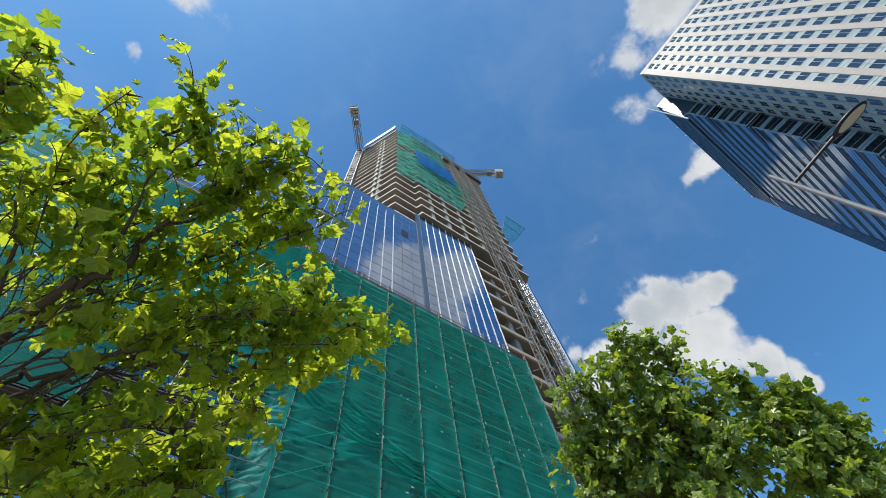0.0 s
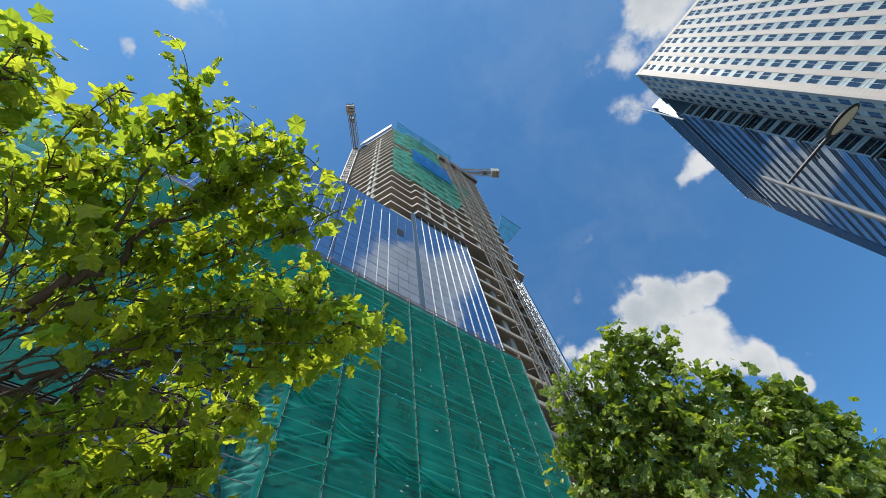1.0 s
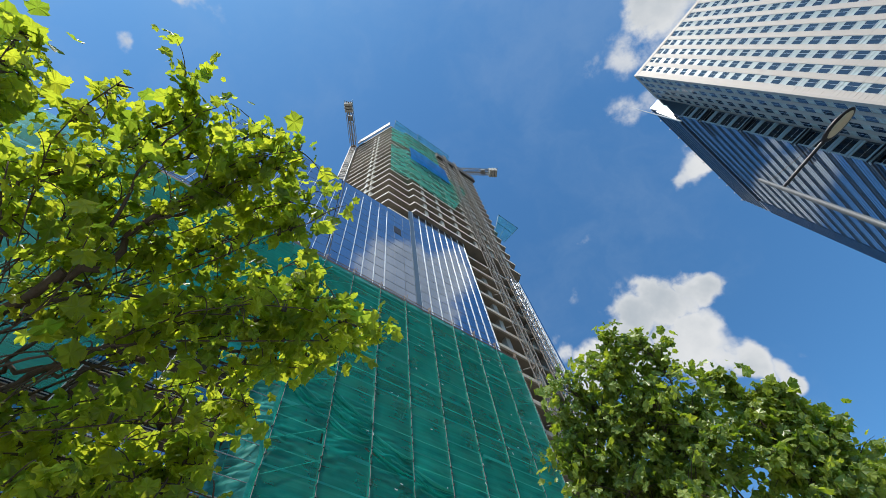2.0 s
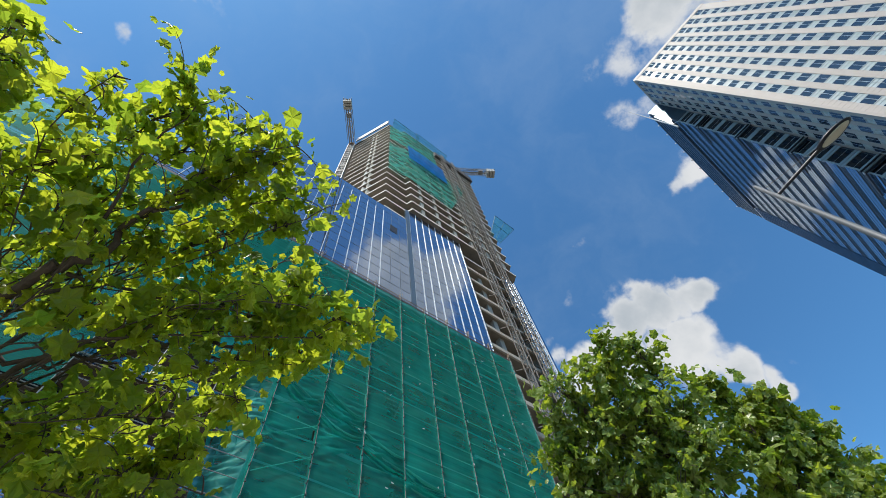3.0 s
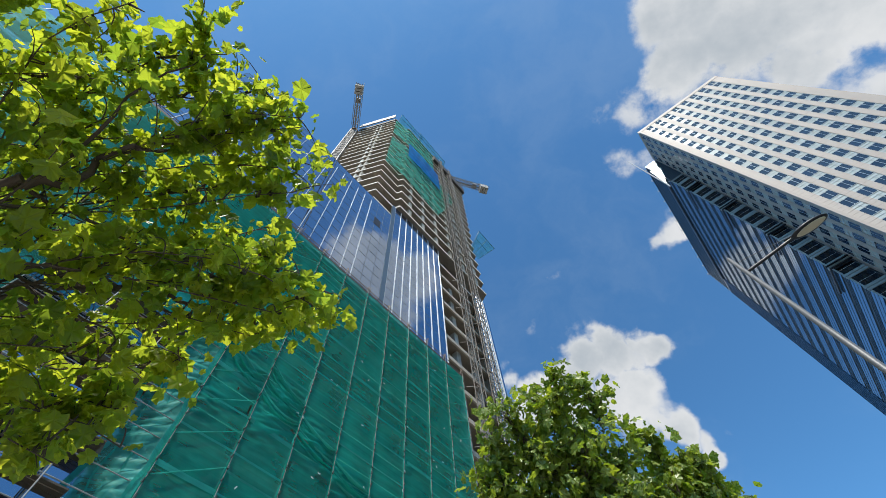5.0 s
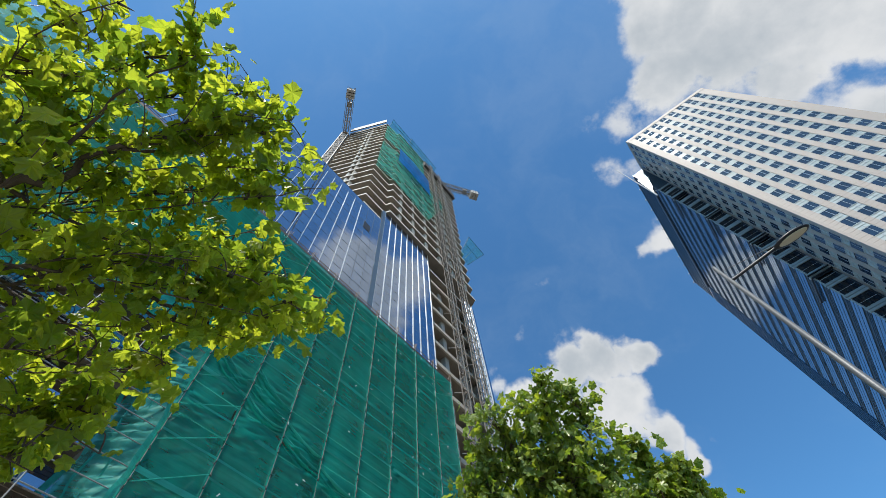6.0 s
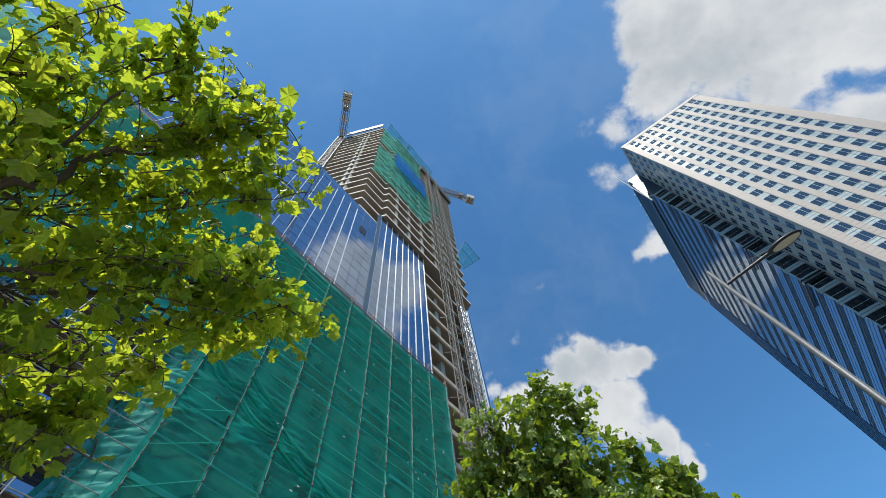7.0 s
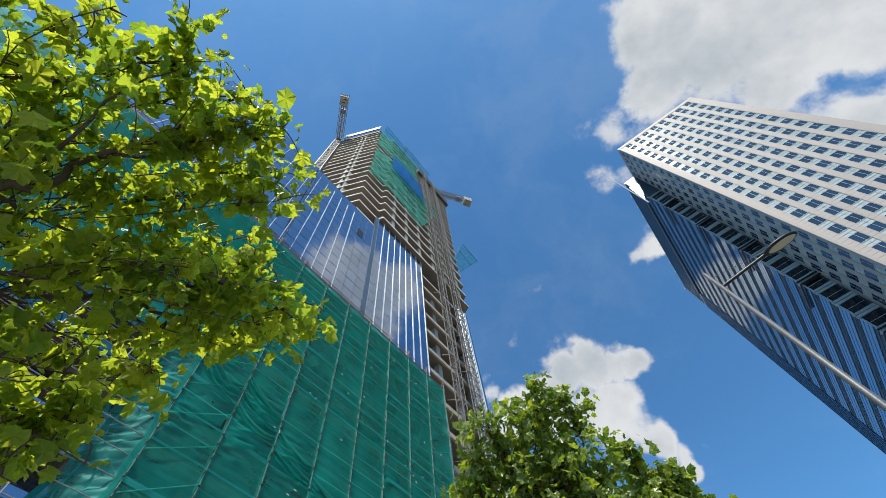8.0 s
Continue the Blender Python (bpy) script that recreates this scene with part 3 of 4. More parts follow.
def gathered_fold(p, q, sag, high, deep):
    """A slack fold hanging between two ties, proud of the sheet, thinning out at its ends."""
    bm = bmesh.new()
    last = None
    n = 22
    for k in range(n + 1):
        u = k / n
        full = math.sin(math.pi * (0.06 + 0.88 * u)) ** 0.7
        x, z = p[0] + (q[0] - p[0]) * u, p[1] + (q[1] - p[1]) * u - sag * 4 * u * (1 - u) + 0.03 * noise.noise(Vector((u * 5, p[1], q[1])))
        row = [bm.verts.new((x, -deep * full * d, z + high * full * h)) for h, d in ((1.0, -0.1), (0.45, 0.35), (0.05, 1.0), (-0.25, 0.75), (-0.45, -0.1))]
        if last:
            for i in range(4):
                bm.faces.new((last[i], last[i + 1], row[i + 1], row[i]))
        last = row
    return bm


for bay, count, za, step_a, zb, step_b, sag in ((0, 3, 22.3, 0.45, 20.6, 0.35, 0.45), (1, 8, 22.4, 0.36, 21.1, 0.24, 0.40), (2, 6, 20.2, 0.30, 19.4, 0.30, 0.30), (3, 4, 18.8, 0.35, 18.2, 0.25, 0.35), (4, 3, 18.0, 0.4, 18.6, 0.3, 0.3)):
    for k in range(count):
        bm = gathered_fold((0.04, za - step_a * k), (BAY - 0.04, zb - step_b * k), sag * rnd.uniform(0.6, 1.3), rnd.uniform(0.10, 0.22), rnd.uniform(0.10, 0.24))
        ob = part("net_fold", bm, NET if k % 3 else NET_EDGE, net, "slack fold in the net", smooth=True)
        ob.matrix_basis = pose(LEFT + BAY * bay, NETY - 0.05, 0)
patch = mesh_of(boxed(-0.09, 0.09, -0.008, 0.008, -0.03, 0.03), "net_patch", NET_PATCH)
for k in range(46):
    piece("net_patch", patch, net, pose(rnd.uniform(LEFT + 3, 26.5), NETY - 0.12, rnd.uniform(14, 36), 0, rnd.choice((-8, 4, 70, -60)), 0))
# diagonal ladder braces in the two end bays
for k in range(4, 19):
    z = 2.0 * k - 0.6
    part("brace", shape(tube, (LEFT + 0.1, NETY - 0.14, z), (LEFT + BAY - 0.05, NETY - 0.14, z + 1.75), 0.022), NET_EDGE, scaffold)
    part("brace", shape(tube, (LEFT + 7 * BAY + 0.1, NETY - 0.14, z), (LEFT + 8 * BAY - 0.3, NETY - 0.14, z + 1.4), 0.022), NET_EDGE, scaffold)

# nets high on the tower
high_net = thing("tower_safety_net", STREET, "green debris nets stretched on the upper floors of the tower", "safety net")
ob = part("blue_net_panel", net_sheet(12.0, 14.0, 66, dip=0.3, cells=(16, 16), tie=FLOOR), NET_BLUE, high_net, "blue net", smooth=True)
ob.matrix_basis = pose(JOG + 0.6, FACE - 1.75, 106)


# screens leaning out at the roof, and a catch fan beside the tower
def quad_net(parent, name, a, b, c, d, mat, seed, poles=True):
    """A flat net stretched between four corners, a little slack, on edge poles."""
    bm = bmesh.new()
    a, b, c, d = Vector(a), Vector(b), Vector(c), Vector(d)
    n = 10
    grid = []
    for j in range(n + 1):
        row = []
        for i in range(n + 1):
            u, v = i / n, j / n
            p = a.lerp(b, u).lerp(d.lerp(c, u), v)
            row.append(bm.verts.new(p - Vector((0, 0, 0.35 * math.sin(math.pi * u) * math.sin(math.pi * v) * (1 + 0.5 * noise.noise(p * 0.3 + Vector((seed, 0, 0))))))))
        grid.append(row)
    for j in range(n):
        for i in range(n):
            bm.faces.new((grid[j][i], grid[j][i + 1], grid[j + 1][i + 1], grid[j + 1][i]))
    sheet = part(name, bm, mat, parent, smooth=True)
    for p, q in () if not poles else ((d, c), (a.lerp(d, 0.6), b.lerp(c, 0.6)), (a, d), (b, c), (a.lerp(b, 0.5), d.lerp(c, 0.5))):
        part("outrigger_pole", shape(tube, p, q, 0.05), NET_BLUE_POLE, parent)
    return sheet


NET_BLUE_POLE = surface("dark_teal_pole", (0.02, 0.10, 0.12), 0.5, vary=0.2)
Y0, Y1 = FACE - 0.15, FACE - 1.2
for seed, z0, z1, x2, z2, x3, z3 in ((62, 122, 142, 28.0, 122, 28.0, 141), (64, 91, 117, 27.7, 87, 36.6, 115)):
    quad_net(high_net, "net_panel", (CORNER + 0.2, Y0, z0), (JOG + 0.5, Y1, z0 - 2), (JOG + 0.5, Y1, z1 - 1), (CORNER + 0.2, Y0, z1), NET_SHEER, seed, False)
    quad_net(high_net, "net_panel", (JOG + 0.5, Y1, z0 - 2), (x2, Y1, z2), (x3, Y1, z3), (JOG + 0.5, Y1, z1 - 1), NET_SHEER, seed + 1, False)
fan = thing("roof_catch_fan", STREET, "blue-green net fans leaning out from the tower roof", "safety net")
quad_net(fan, "net_panel", (CORNER + 0.8, FACE - 0.4, 141), (22.0, FACE - 1.4, 141), (22.0, 18.0, 144.5), (12.2, 18.0, 144.5), NET_FAN, 1)
quad_net(fan, "net_panel", (21.0, FACE - 1.4, 139), (33.0, FACE - 1.4, 139), (33.0, 17.6, 143.5), (20.5, 17.6, 144.5), NET_FAN, 2)
platform = thing("catch_platform", STREET, "green net catch platform on poles beside the unfinished tower", "safety net")
quad_net(platform, "net_panel", (39.3, 19.35, 88.5), (41.6, 19.35, 86.5), (45.6, 16.2, 93.8), (39.6, 16.2, 94.2), NET_FAN, 3)

# ---- hoist ----
for x, lean, label in ((30.7, 0.0, "steel lattice hoist mast fixed to the tower front"), (34.3, 0.004, "second steel lattice hoist mast with tie frames")):
    hoist = thing("hoist_mast", STREET, label, "hoist", group="hoist masts on the tower")
    part("mast", lattice((x, FACE - 2.1, 0), (x + lean * (ROOF - 4), FACE - 2.1, ROOF - 4), 0.8, 0.065, 1.25), MAST_STEEL, hoist)
    part("guide_rail", shape(tube, (x + 1.1, FACE - 2.1, 0), (x + 1.1 + lean * 70, FACE - 2.1, 70), 0.05), MAST_STEEL, hoist)
    for z in range(30, 140, 8):
        xx = x + lean * z
        for dx in (-0.9, 0.9):
            part("tie", shape(tube, (xx, FACE - 2.0, z), (xx + dx, FACE - 0.9, z), 0.06), MAST_STEEL, hoist)



# ---- cranes ----
def crane(m, base, height, arm, label):
    c = thing("tower_crane", m, label, "crane", group="tower cranes")
    part("mast", lattice((0, 0, base), (0, 0, height), 2.0, 0.15, 1.3), PANEL_GREY, c)
    part("slewing_ring", shape(tube, (0, 0, height), (0, 0, height + 1.0), 1.5, sides=12), RUST, c, "red slewing ring")
    part("counter_jib", lattice((1, 0, height + 1.8), (arm, 0, height + 1.8), 1.5, 0.12, 1.8), PANEL_GREY, c)
    part("jib_walkway", boxed(1, arm, -0.22, 0.22, height + 1.0, height + 1.08), STEEL, c)
    part("jib", lattice((-1, 0, height + 1.8), (-16, 0, height + 6), 1.2, 0.10, 1.8), PANEL_GREY, c)
    for k in range(3):
        part("counterweight", boxed(arm - 1.2 - k * 1.0, arm - 0.4 - k * 1.0, -1.3, 1.3, height - 0.6, height + 2.6), CONCRETE_GREY, c)
    part("winch", boxed(arm - 6.2, arm - 4.6, -0.8, 0.8, height + 1.1, height + 2.6), PANEL_GREY, c)
    for s in (-1, 1):
        part("railing", shape(tube, (2, s * 1.25, height + 2.1), (arm + 0.3, s * 1.25, height + 2.1), 0.05), STEEL, c)
        part("railing", shape(tube, (2, s * 1.25, height + 1.2), (arm + 0.3, s * 1.25, height + 1.2), 0.05), STEEL, c)
    return c


p = bearing(-48.5, 0) * 35.5
crane(pose(p.x, p.y, 0, 0, 0, -69), 0, 149.8, 15.6, "grey lattice tower crane rising behind the tower")
crane(pose(0.5, 44.9, 0, 0, 0, 26), 0, 151.0, 17.8, "grey lattice tower crane behind the tower roof")

# ---- finished office tower ----
GROWN = 1.12
OFFICE = pose(55.65 * GROWN, 31.4 * GROWN, 1.6 - 1.6 * GROWN, 0, 0, -30) @ Matrix.Scale(GROWN, 4)     # corner; x along the pale front, y along the shaded side
office = thing("office_tower", OFFICE, "tall finished office tower with cream cladding and a blue glass wing", "building")
H, STOREY, WIDE = 118.0, 3.285, 22.9
part("body", boxed(0.5, WIDE - 0.02, 0.5, 52, 0, H - 0.6), FRAME_DARK, office)
part("roof_edge", boxed(-0.06, WIDE + 0.06, -0.06, 9.6, H - 1.25, H), STONE, office)


def clad(x0, x1, n_up, m):
    """A pier of stone panels with open joints."""
    h = (H - 1.27) / n_up
    edge = []
    for k in range(n_up):
        edge += [(0.04, k * h), (0.0, k * h + 0.016), (0.0, (k + 1) * h - 0.016), (0.04, (k + 1) * h)]
    return profile(x0, x1, edge, 0.45)


def profile(x0, x1, edge, back):
    """A strip of one section, drawn in depth and height, from x0 to x1."""
    bm = bmesh.new()
    ends = []
    for x in (x0, x1):
        ends.append([bm.verts.new((x, y, z)) for y, z in edge] + [bm.verts.new((x, back, edge[-1][1])), bm.verts.new((x, back, edge[0][1]))])
    n = len(ends[0])
    for i in range(n):
        j = (i + 1) % n
        bm.faces.new((ends[0][i], ends[1][i], ends[1][j], ends[0][j]))
    bm.faces.new(ends[0]), bm.faces.new(ends[1][::-1])
    return bm


def window_mesh(w, h):
    bm = bmesh.new()
    for x0, x1, z0, z1 in ((0, w, 0, 0.06), (0, w, h - 0.06, h), (0, 0.04, 0.06, h - 0.06), (w - 0.04, w, 0.06, h - 0.06), (w * 0.55 - 0.02, w * 0.55 + 0.02, 0.06, h - 0.06)):
        box(bm, x0, x1, 0.02, 0.12, z0, z1)
    return bm


def window_sill(k, hw):
    """Height of the sill of the k-th window from the top; the two upper storeys stand close together."""
    return (115.6, 113.05)[k] - hw / 2 if k < 2 else 109.35 - STOREY * (k - 2) - hw / 2


def grid_front(name, label, cols, edge, pitch, win, m, stone):
    front = new(name)
    front.parent = office
    front.matrix_basis = m
    tagged(front, label)
    hw = 1.98
    frame_me = mesh_of(window_mesh(win, hw), "window", FRAME_WHITE)
    pane_me = mesh_of(boxed(0.03, win - 0.03, 0.035, 0.09, 0.05, hw - 0.05), "pane", GLASS_W)
    x = 0.0
    sills = [window_sill(k, hw) for k in range(40) if window_sill(k, hw) > 0.4]
    for c in range(cols + 1):
        x1 = (edge if c == 0 else edge + pitch * c) if c < cols else edge * 2 + pitch * cols - (pitch - win)
        part("pier", clad(x, x1, len(sills) * 4, None), stone, front)
        if c == cols:
            break
        rib = [(0.10, 0.0)]
        for k in reversed(range(len(sills))):
            z = sills[k] + hw
            for j in (0.1,) if k == 0 else (0.05, 0.5) if k == 1 else (0.05, 0.66, 1.25):
                rib += [(0.10, z + j - 0.02), (0.05, z + j - 0.016), (0.05, z + j + 0.016), (0.10, z + j + 0.02)]
        part("spandrel_strip", profile(x1 + 0.004, x1 + win - 0.004, rib, 0.30), SPANDREL, front, "pale panelled spandrels")
        part("spandrel_mullion", boxed(x1 + win * 0.55 - 0.02, x1 + win * 0.55 + 0.02, 0.04, 0.098, 0.4, H - 1.3), FRAME_WHITE, front)
        for z in sills:
            piece("window", frame_me, front, pose(x1, 0.03, z))
            piece("pane", pane_me, front, pose(x1, 0.03, z))
        x = x1 + win
    return front


grid_front("pale_front", "cream panel front with rows of blue windows", 8, 1.76, 2.55, 1.5, pose(0, 0, 0), STONE)
grid_front("shaded_side", "shaded cladding side with small dark windows", 4, 0.7, 2.4, 1.5, pose(0.0, 9.75, 0, 0, 0, -90), STONE)
# glazed wing, standing proud of the side
wing = new("glass_wing")
wing.parent = office
tagged(wing, "blue glass wing with steel bands")
WX, WY0, WY1, STEP = -3.05, 9.75, 55.7, 3.285
PALE_BAR = surface("pale_steel_bar", (0.30, 0.36, 0.38), 0.4, 0.1, vary=0.10)
BAND_GLASS = facade_glass("blue_grey_panel", (0.03, 0.08, 0.13), 1.7, rough=0.06, coat=0.36, tint=(0.80, 0.93, 1.0))
BLACK_GLASS = facade_glass("black_glass", (0.004, 0.005, 0.007), 1.4, coat=0.03)
part("wing_body", boxed(WX + 0.1, 10, WY0 + 0.12, WY1, 0, H - 2.4), FRAME_DARK, wing)
for k in range(38):
    z = H - 14.4 - (k - 1) * STEP
    if z < 1:
        break
    part("glass_band", boxed(WX + 0.02, WX + 0.08, WY0 + 0.1, WY1 - 6.2, z - STEP + 0.62, z - 0.02), GLASS_B, wing)
    part("sill_glass", boxed(WX + 0.03, WX + 0.085, WY0 + 0.1, WY1 - 6.2, z - 0.6, z - 0.04), SPANDREL if k % 6 == 2 else BAND_GLASS, wing)
    for j, zz in enumerate((z, z - 0.31, z - 0.6)):
        part("band", boxed(WX - 0.06, WX + 0.09, WY0 - 0.1, WY1 - 6.2, zz - 0.04, zz + 0.03), BAND, wing)
    for j in (0.25, 0.5, 0.75):
        zz = z - 0.6 - (STEP - 0.6) * j
        part("transom", boxed(WX - 0.01, WX + 0.05, WY0 + 0.1, WY1 - 6.2, zz - 0.018, zz + 0.018), BAND, wing)
    # return face: dark windows between steel bars
    part("return_window", boxed(WX + 0.25, -0.3, WY0 - 0.02, WY0 + 0.1, z - STEP + 0.18, z - 0.85), BLACK_GLASS, wing)
    part("return_transom", boxed(WX + 0.25, -0.3, WY0 - 0.05, WY0 - 0.02, z - 2.1, z - 2.05), FRAME_WHITE, wing)
    part("return_bar", boxed(WX - 0.1, -0.05, WY0 - 0.16, WY0 + 0.1, z - 0.30, z + 0.14), PALE_BAR, wing)
    part("return_bar", boxed(WX - 0.1, -0.05, WY0 - 0.16, WY0 + 0.1, z - 0.84, z - 0.40), PALE_BAR, wing)
    part("return_post", boxed(WX + 0.02, WX + 0.2, WY0 - 0.12, WY0 + 0.1, z - STEP + 0.18, z - 0.86), PALE_BAR, wing)
for k, z in enumerate((95.0, 82.3, 69.3, 56.2, 43.2)):
    for j in (0.0, 0.75):
        part("bracket", boxed(WX - 0.35, 0.0, WY0 - 0.55, WY0 - 0.3, z + j, z + j + 0.16), BLACK_METAL, wing, "dark bracket arm")
    part("bracket_light", boxed(WX - 0.5, WX - 0.36, WY0 - 0.65, WY0 - 0.3, z, z + 0.25), FRAME_WHITE, wing)
    part("bracket_beam", boxed(WX - 0.4, WX - 0.12, WY0 - 0.15, WY0 + 5.5, z, z + 0.3), FRAME_DARK, wing)
part("crown", boxed(WX + 0.02, 6, WY0 + 0.1, WY1, H - 11.45, H - 1.4), GLASS_B, wing)
part("crown_rail", boxed(WX - 0.3, WX + 0.1, WY0, WY1 - 6.0, H - 11.9, H - 11.0), FRAME_DARK, wing)
for k in range(6):
    part("crown_louvre", boxed(WX - 0.12, WX + 0.01, WY0, WY1 + 0.1, H - 3.0 - k * 1.45, H - 2.7 - k * 1.45), BAND, wing)
part("crown_top", boxed(WX - 0.15, 6, WY0 - 0.1, WY1 + 0.15, H - 1.38, H - 1.1), BAND, wing)
for k in range(7):
    y = WY1 - 6.0 + k * 1.0
    part("edge_fin", boxed(WX - 0.14, WX + 0.09, y - 0.12, y + 0.12, 0, H - 11.6), BAND, wing)
part("edge_wall", boxed(WX + 0.02, WX + 0.09, WY1 - 6.15, WY1, 0, H - 11.6), GLASS_B, wing)
for k in range(12):
    y = WY0 + 1 + k * 4.05
    part("rooflight", shape(tube, (WX - 0.35, y, H - 1.2), (WX - 0.35, y, H - 0.8), 0.16, 0.16, 6), FRAME_WHITE, wing)
# white sail and mast on the corner
sail = bmesh.new()
tri = [[sail.verts.new((x, y, z)) for x, z in ((-3.7, 112.9), (-1.2, 111.4), (-4.2, 103.4))] for y in (WY0 - 0.35, WY0 - 0.22)]
sail.faces.new(tri[0]), sail.faces.new(tri[1][::-1])
for k in range(3):
    sail.faces.new((tri[0][k], tri[0][(k + 1) % 3], tri[1][(k + 1) % 3], tri[1][k]))
part("corner_sail", sail, WHITE_METAL, office, "white triangular panel")
part("plant_screen", boxed(-3.1, 0.3, WY0 - 0.2, WY0 + 0.09, 103.4, 116.5), FRAME_DARK, office, "dark louvred plant screen")
for k in range(20):
    part("louvre", boxed(-2.8, 0.2, WY0 - 0.32, WY0 - 0.2, 103.7 + k * 0.6, 103.85 + k * 0.6), BAND, office)
mast = bmesh.new()
tube(mast, (-4.3, WY0 - 0.1, 101.5), (-4.2, WY0 - 0.1, 126.5), 0.22, 0.08)
tube(mast, (-4.3, WY0 - 0.1, 104), (-2.9, WY0 + 0.2, 104), 0.08)
tube(mast, (-4.3, WY0 - 0.1, 109), (-2.9, WY0 + 0.2, 109), 0.08)
part("antenna", mast, FRAME_WHITE, office, "thin white aerial mast")

# ---- street lamp ----
p = bearing(48.4, 0) * 7.4
lamp = thing("street_lamp", pose(p.x, p.y, 0, 0, 0, 0), "grey tapered steel street lamp with an oval head", "street lamp")
part("pole", shape(tube, (0, 0, 0), (0, 0, 9.0), 0.082, 0.036, 16), LAMP_METAL, lamp, smooth=True)
q = bearing(60.1, 0) * 7.95 - p
reach = q.length
way_out = q.normalized()
part("arm", shape(tube, (0, 0, 8.45), tuple(way_out * (reach - 0.65) + Vector((0, 0, 8.5))), 0.03, 0.03, 10), BLACK_METAL, lamp)
part("stay", shape(tube, (0, 0, 8.8), tuple(way_out * (reach - 0.6) + Vector((0, 0, 8.56))), 0.008, 0.008, 6), LAMP_METAL, lamp)
c = way_out * (reach - 0.35) + Vector((0, 0, 8.5))


def saucer(bm, long, wide, tall, flat):
    bmesh.ops.create_uvsphere(bm, u_segments=24, v_segments=12, radius=1.0)
    for v in bm.verts:
        v.co = Vector((v.co.x * long, v.co.y * wide, (v.co.z * tall if v.co.z > 0 else v.co.z * flat)))


turn = Matrix.Translation(c) @ Matrix.Rotation(math.atan2(way_out.y, way_out.x), 4, "Z")
ob = part("lamp_head", shape(saucer, 0.36, 0.135, 0.08, 0.03), BLACK_METAL, lamp, "dark oval lamp head", smooth=True)
ob.matrix_basis = turn
lens = part("lens", shape(saucer, 0.28, 0.09, 0.01, 0.03), LENS, ob, "pale oval lens", smooth=True)
lens.matrix_basis = pose(0.02, 0, -0.02)


# ---- trees ----
def leaf_points():
    """Outline of a five-lobed, sharply toothed leaf, stalk at the origin, tip along x, one unit long."""
    pts = []
    for deg, r in ((0.0, 1.0), (46, 0.88), (-46, 0.88), (98, 0.60), (-98, 0.60)):
        pts += [(deg - 16, r * 0.83), (deg - 8, r * 0.86), (deg, r), (deg + 8, r * 0.86), (deg + 16, r * 0.83)]
    pts = sorted(pts + [(-72, 0.58), (-23, 0.70), (23, 0.70), (72, 0.58)])
    return [(0.16 + 0.66 * r * math.cos(radians(d)), 0.66 * r * math.sin(radians(d))) for d, r in pts]


OUTLINE = leaf_points()


def leaf_shape(size, curl, fold):
    """Vertices and faces of one leaf: two halves folded along the midrib, the tips drooping."""
    v = [Vector((0, 0, 0)), Vector((0.35 * size, 0, 0.03 * size))]
    for x, y in OUTLINE:
        ripple = 0.05 * math.sin(9.0 * math.atan2(y, x - 0.1))
        v.append(Vector((x * size, y * size, (abs(y) * fold - (x * x + y * y) * curl + ripple) * size)))
    n = len(OUTLINE)
    f = [(1, 2 + i, 3 + i) for i in range(n - 1)] + [(1, 0, 2), (1, 1 + n, 0)]
    return v, f


def leaf_uv(me, faces):
    """Each leaf carries its own flat outline as a map, so that its ribs follow the lobes."""
    flat = [(0.0, 0.0), (0.35, 0.0)] + OUTLINE
    layer = me.uv_layers.new(name="leaf")
    layer.data.foreach_set("uv", [c for f in faces for i in f for c in flat[i % len(flat)]])


def bend(a, b, rnd, n, sag, kink):
    """A crooked branch line from a to b."""
    pts = []
    side = (b - a).cross(Vector((0, 0, 1))).normalized()
    s1, s2 = rnd.uniform(-kink, kink), rnd.uniform(-kink, kink)
    for i in range(n + 1):
        u = i / n
        w = math.sin(math.pi * u)
        pts.append(a.lerp(b, u) + side * (s1 * w + s2 * math.sin(2 * math.pi * u)) + Vector((0, 0, sag * w)) +
                   Vector((rnd.gauss(0, 1), rnd.gauss(0, 1), rnd.gauss(0, 1))) * kink * 0.12)
    return pts


def limb(bm, pts, r0, r1, sides=7):
    """A tapered tube through the points, in one skin."""
    rings = []
    for i, p in enumerate(pts):
        d = (pts[min(i + 1, len(pts) - 1)] - pts[max(i - 1, 0)]).normalized()
        a = d.cross(Vector((0.3, 0.2, 1))).normalized()
        b = d.cross(a)
        r = r0 + (r1 - r0) * i / (len(pts) - 1)
        rings.append([bm.verts.new(p + (a * math.cos(k) + b * math.sin(k)) * r) for k in (2 * math.pi * j / sides for j in range(sides))])
    for i in range(len(rings) - 1):
        for j in range(sides):
            k = (j + 1) % sides
            bm.faces.new((rings[i][j], rings[i][k], rings[i + 1][k], rings[i + 1][j]))
    bm.faces.new(rings[-1])


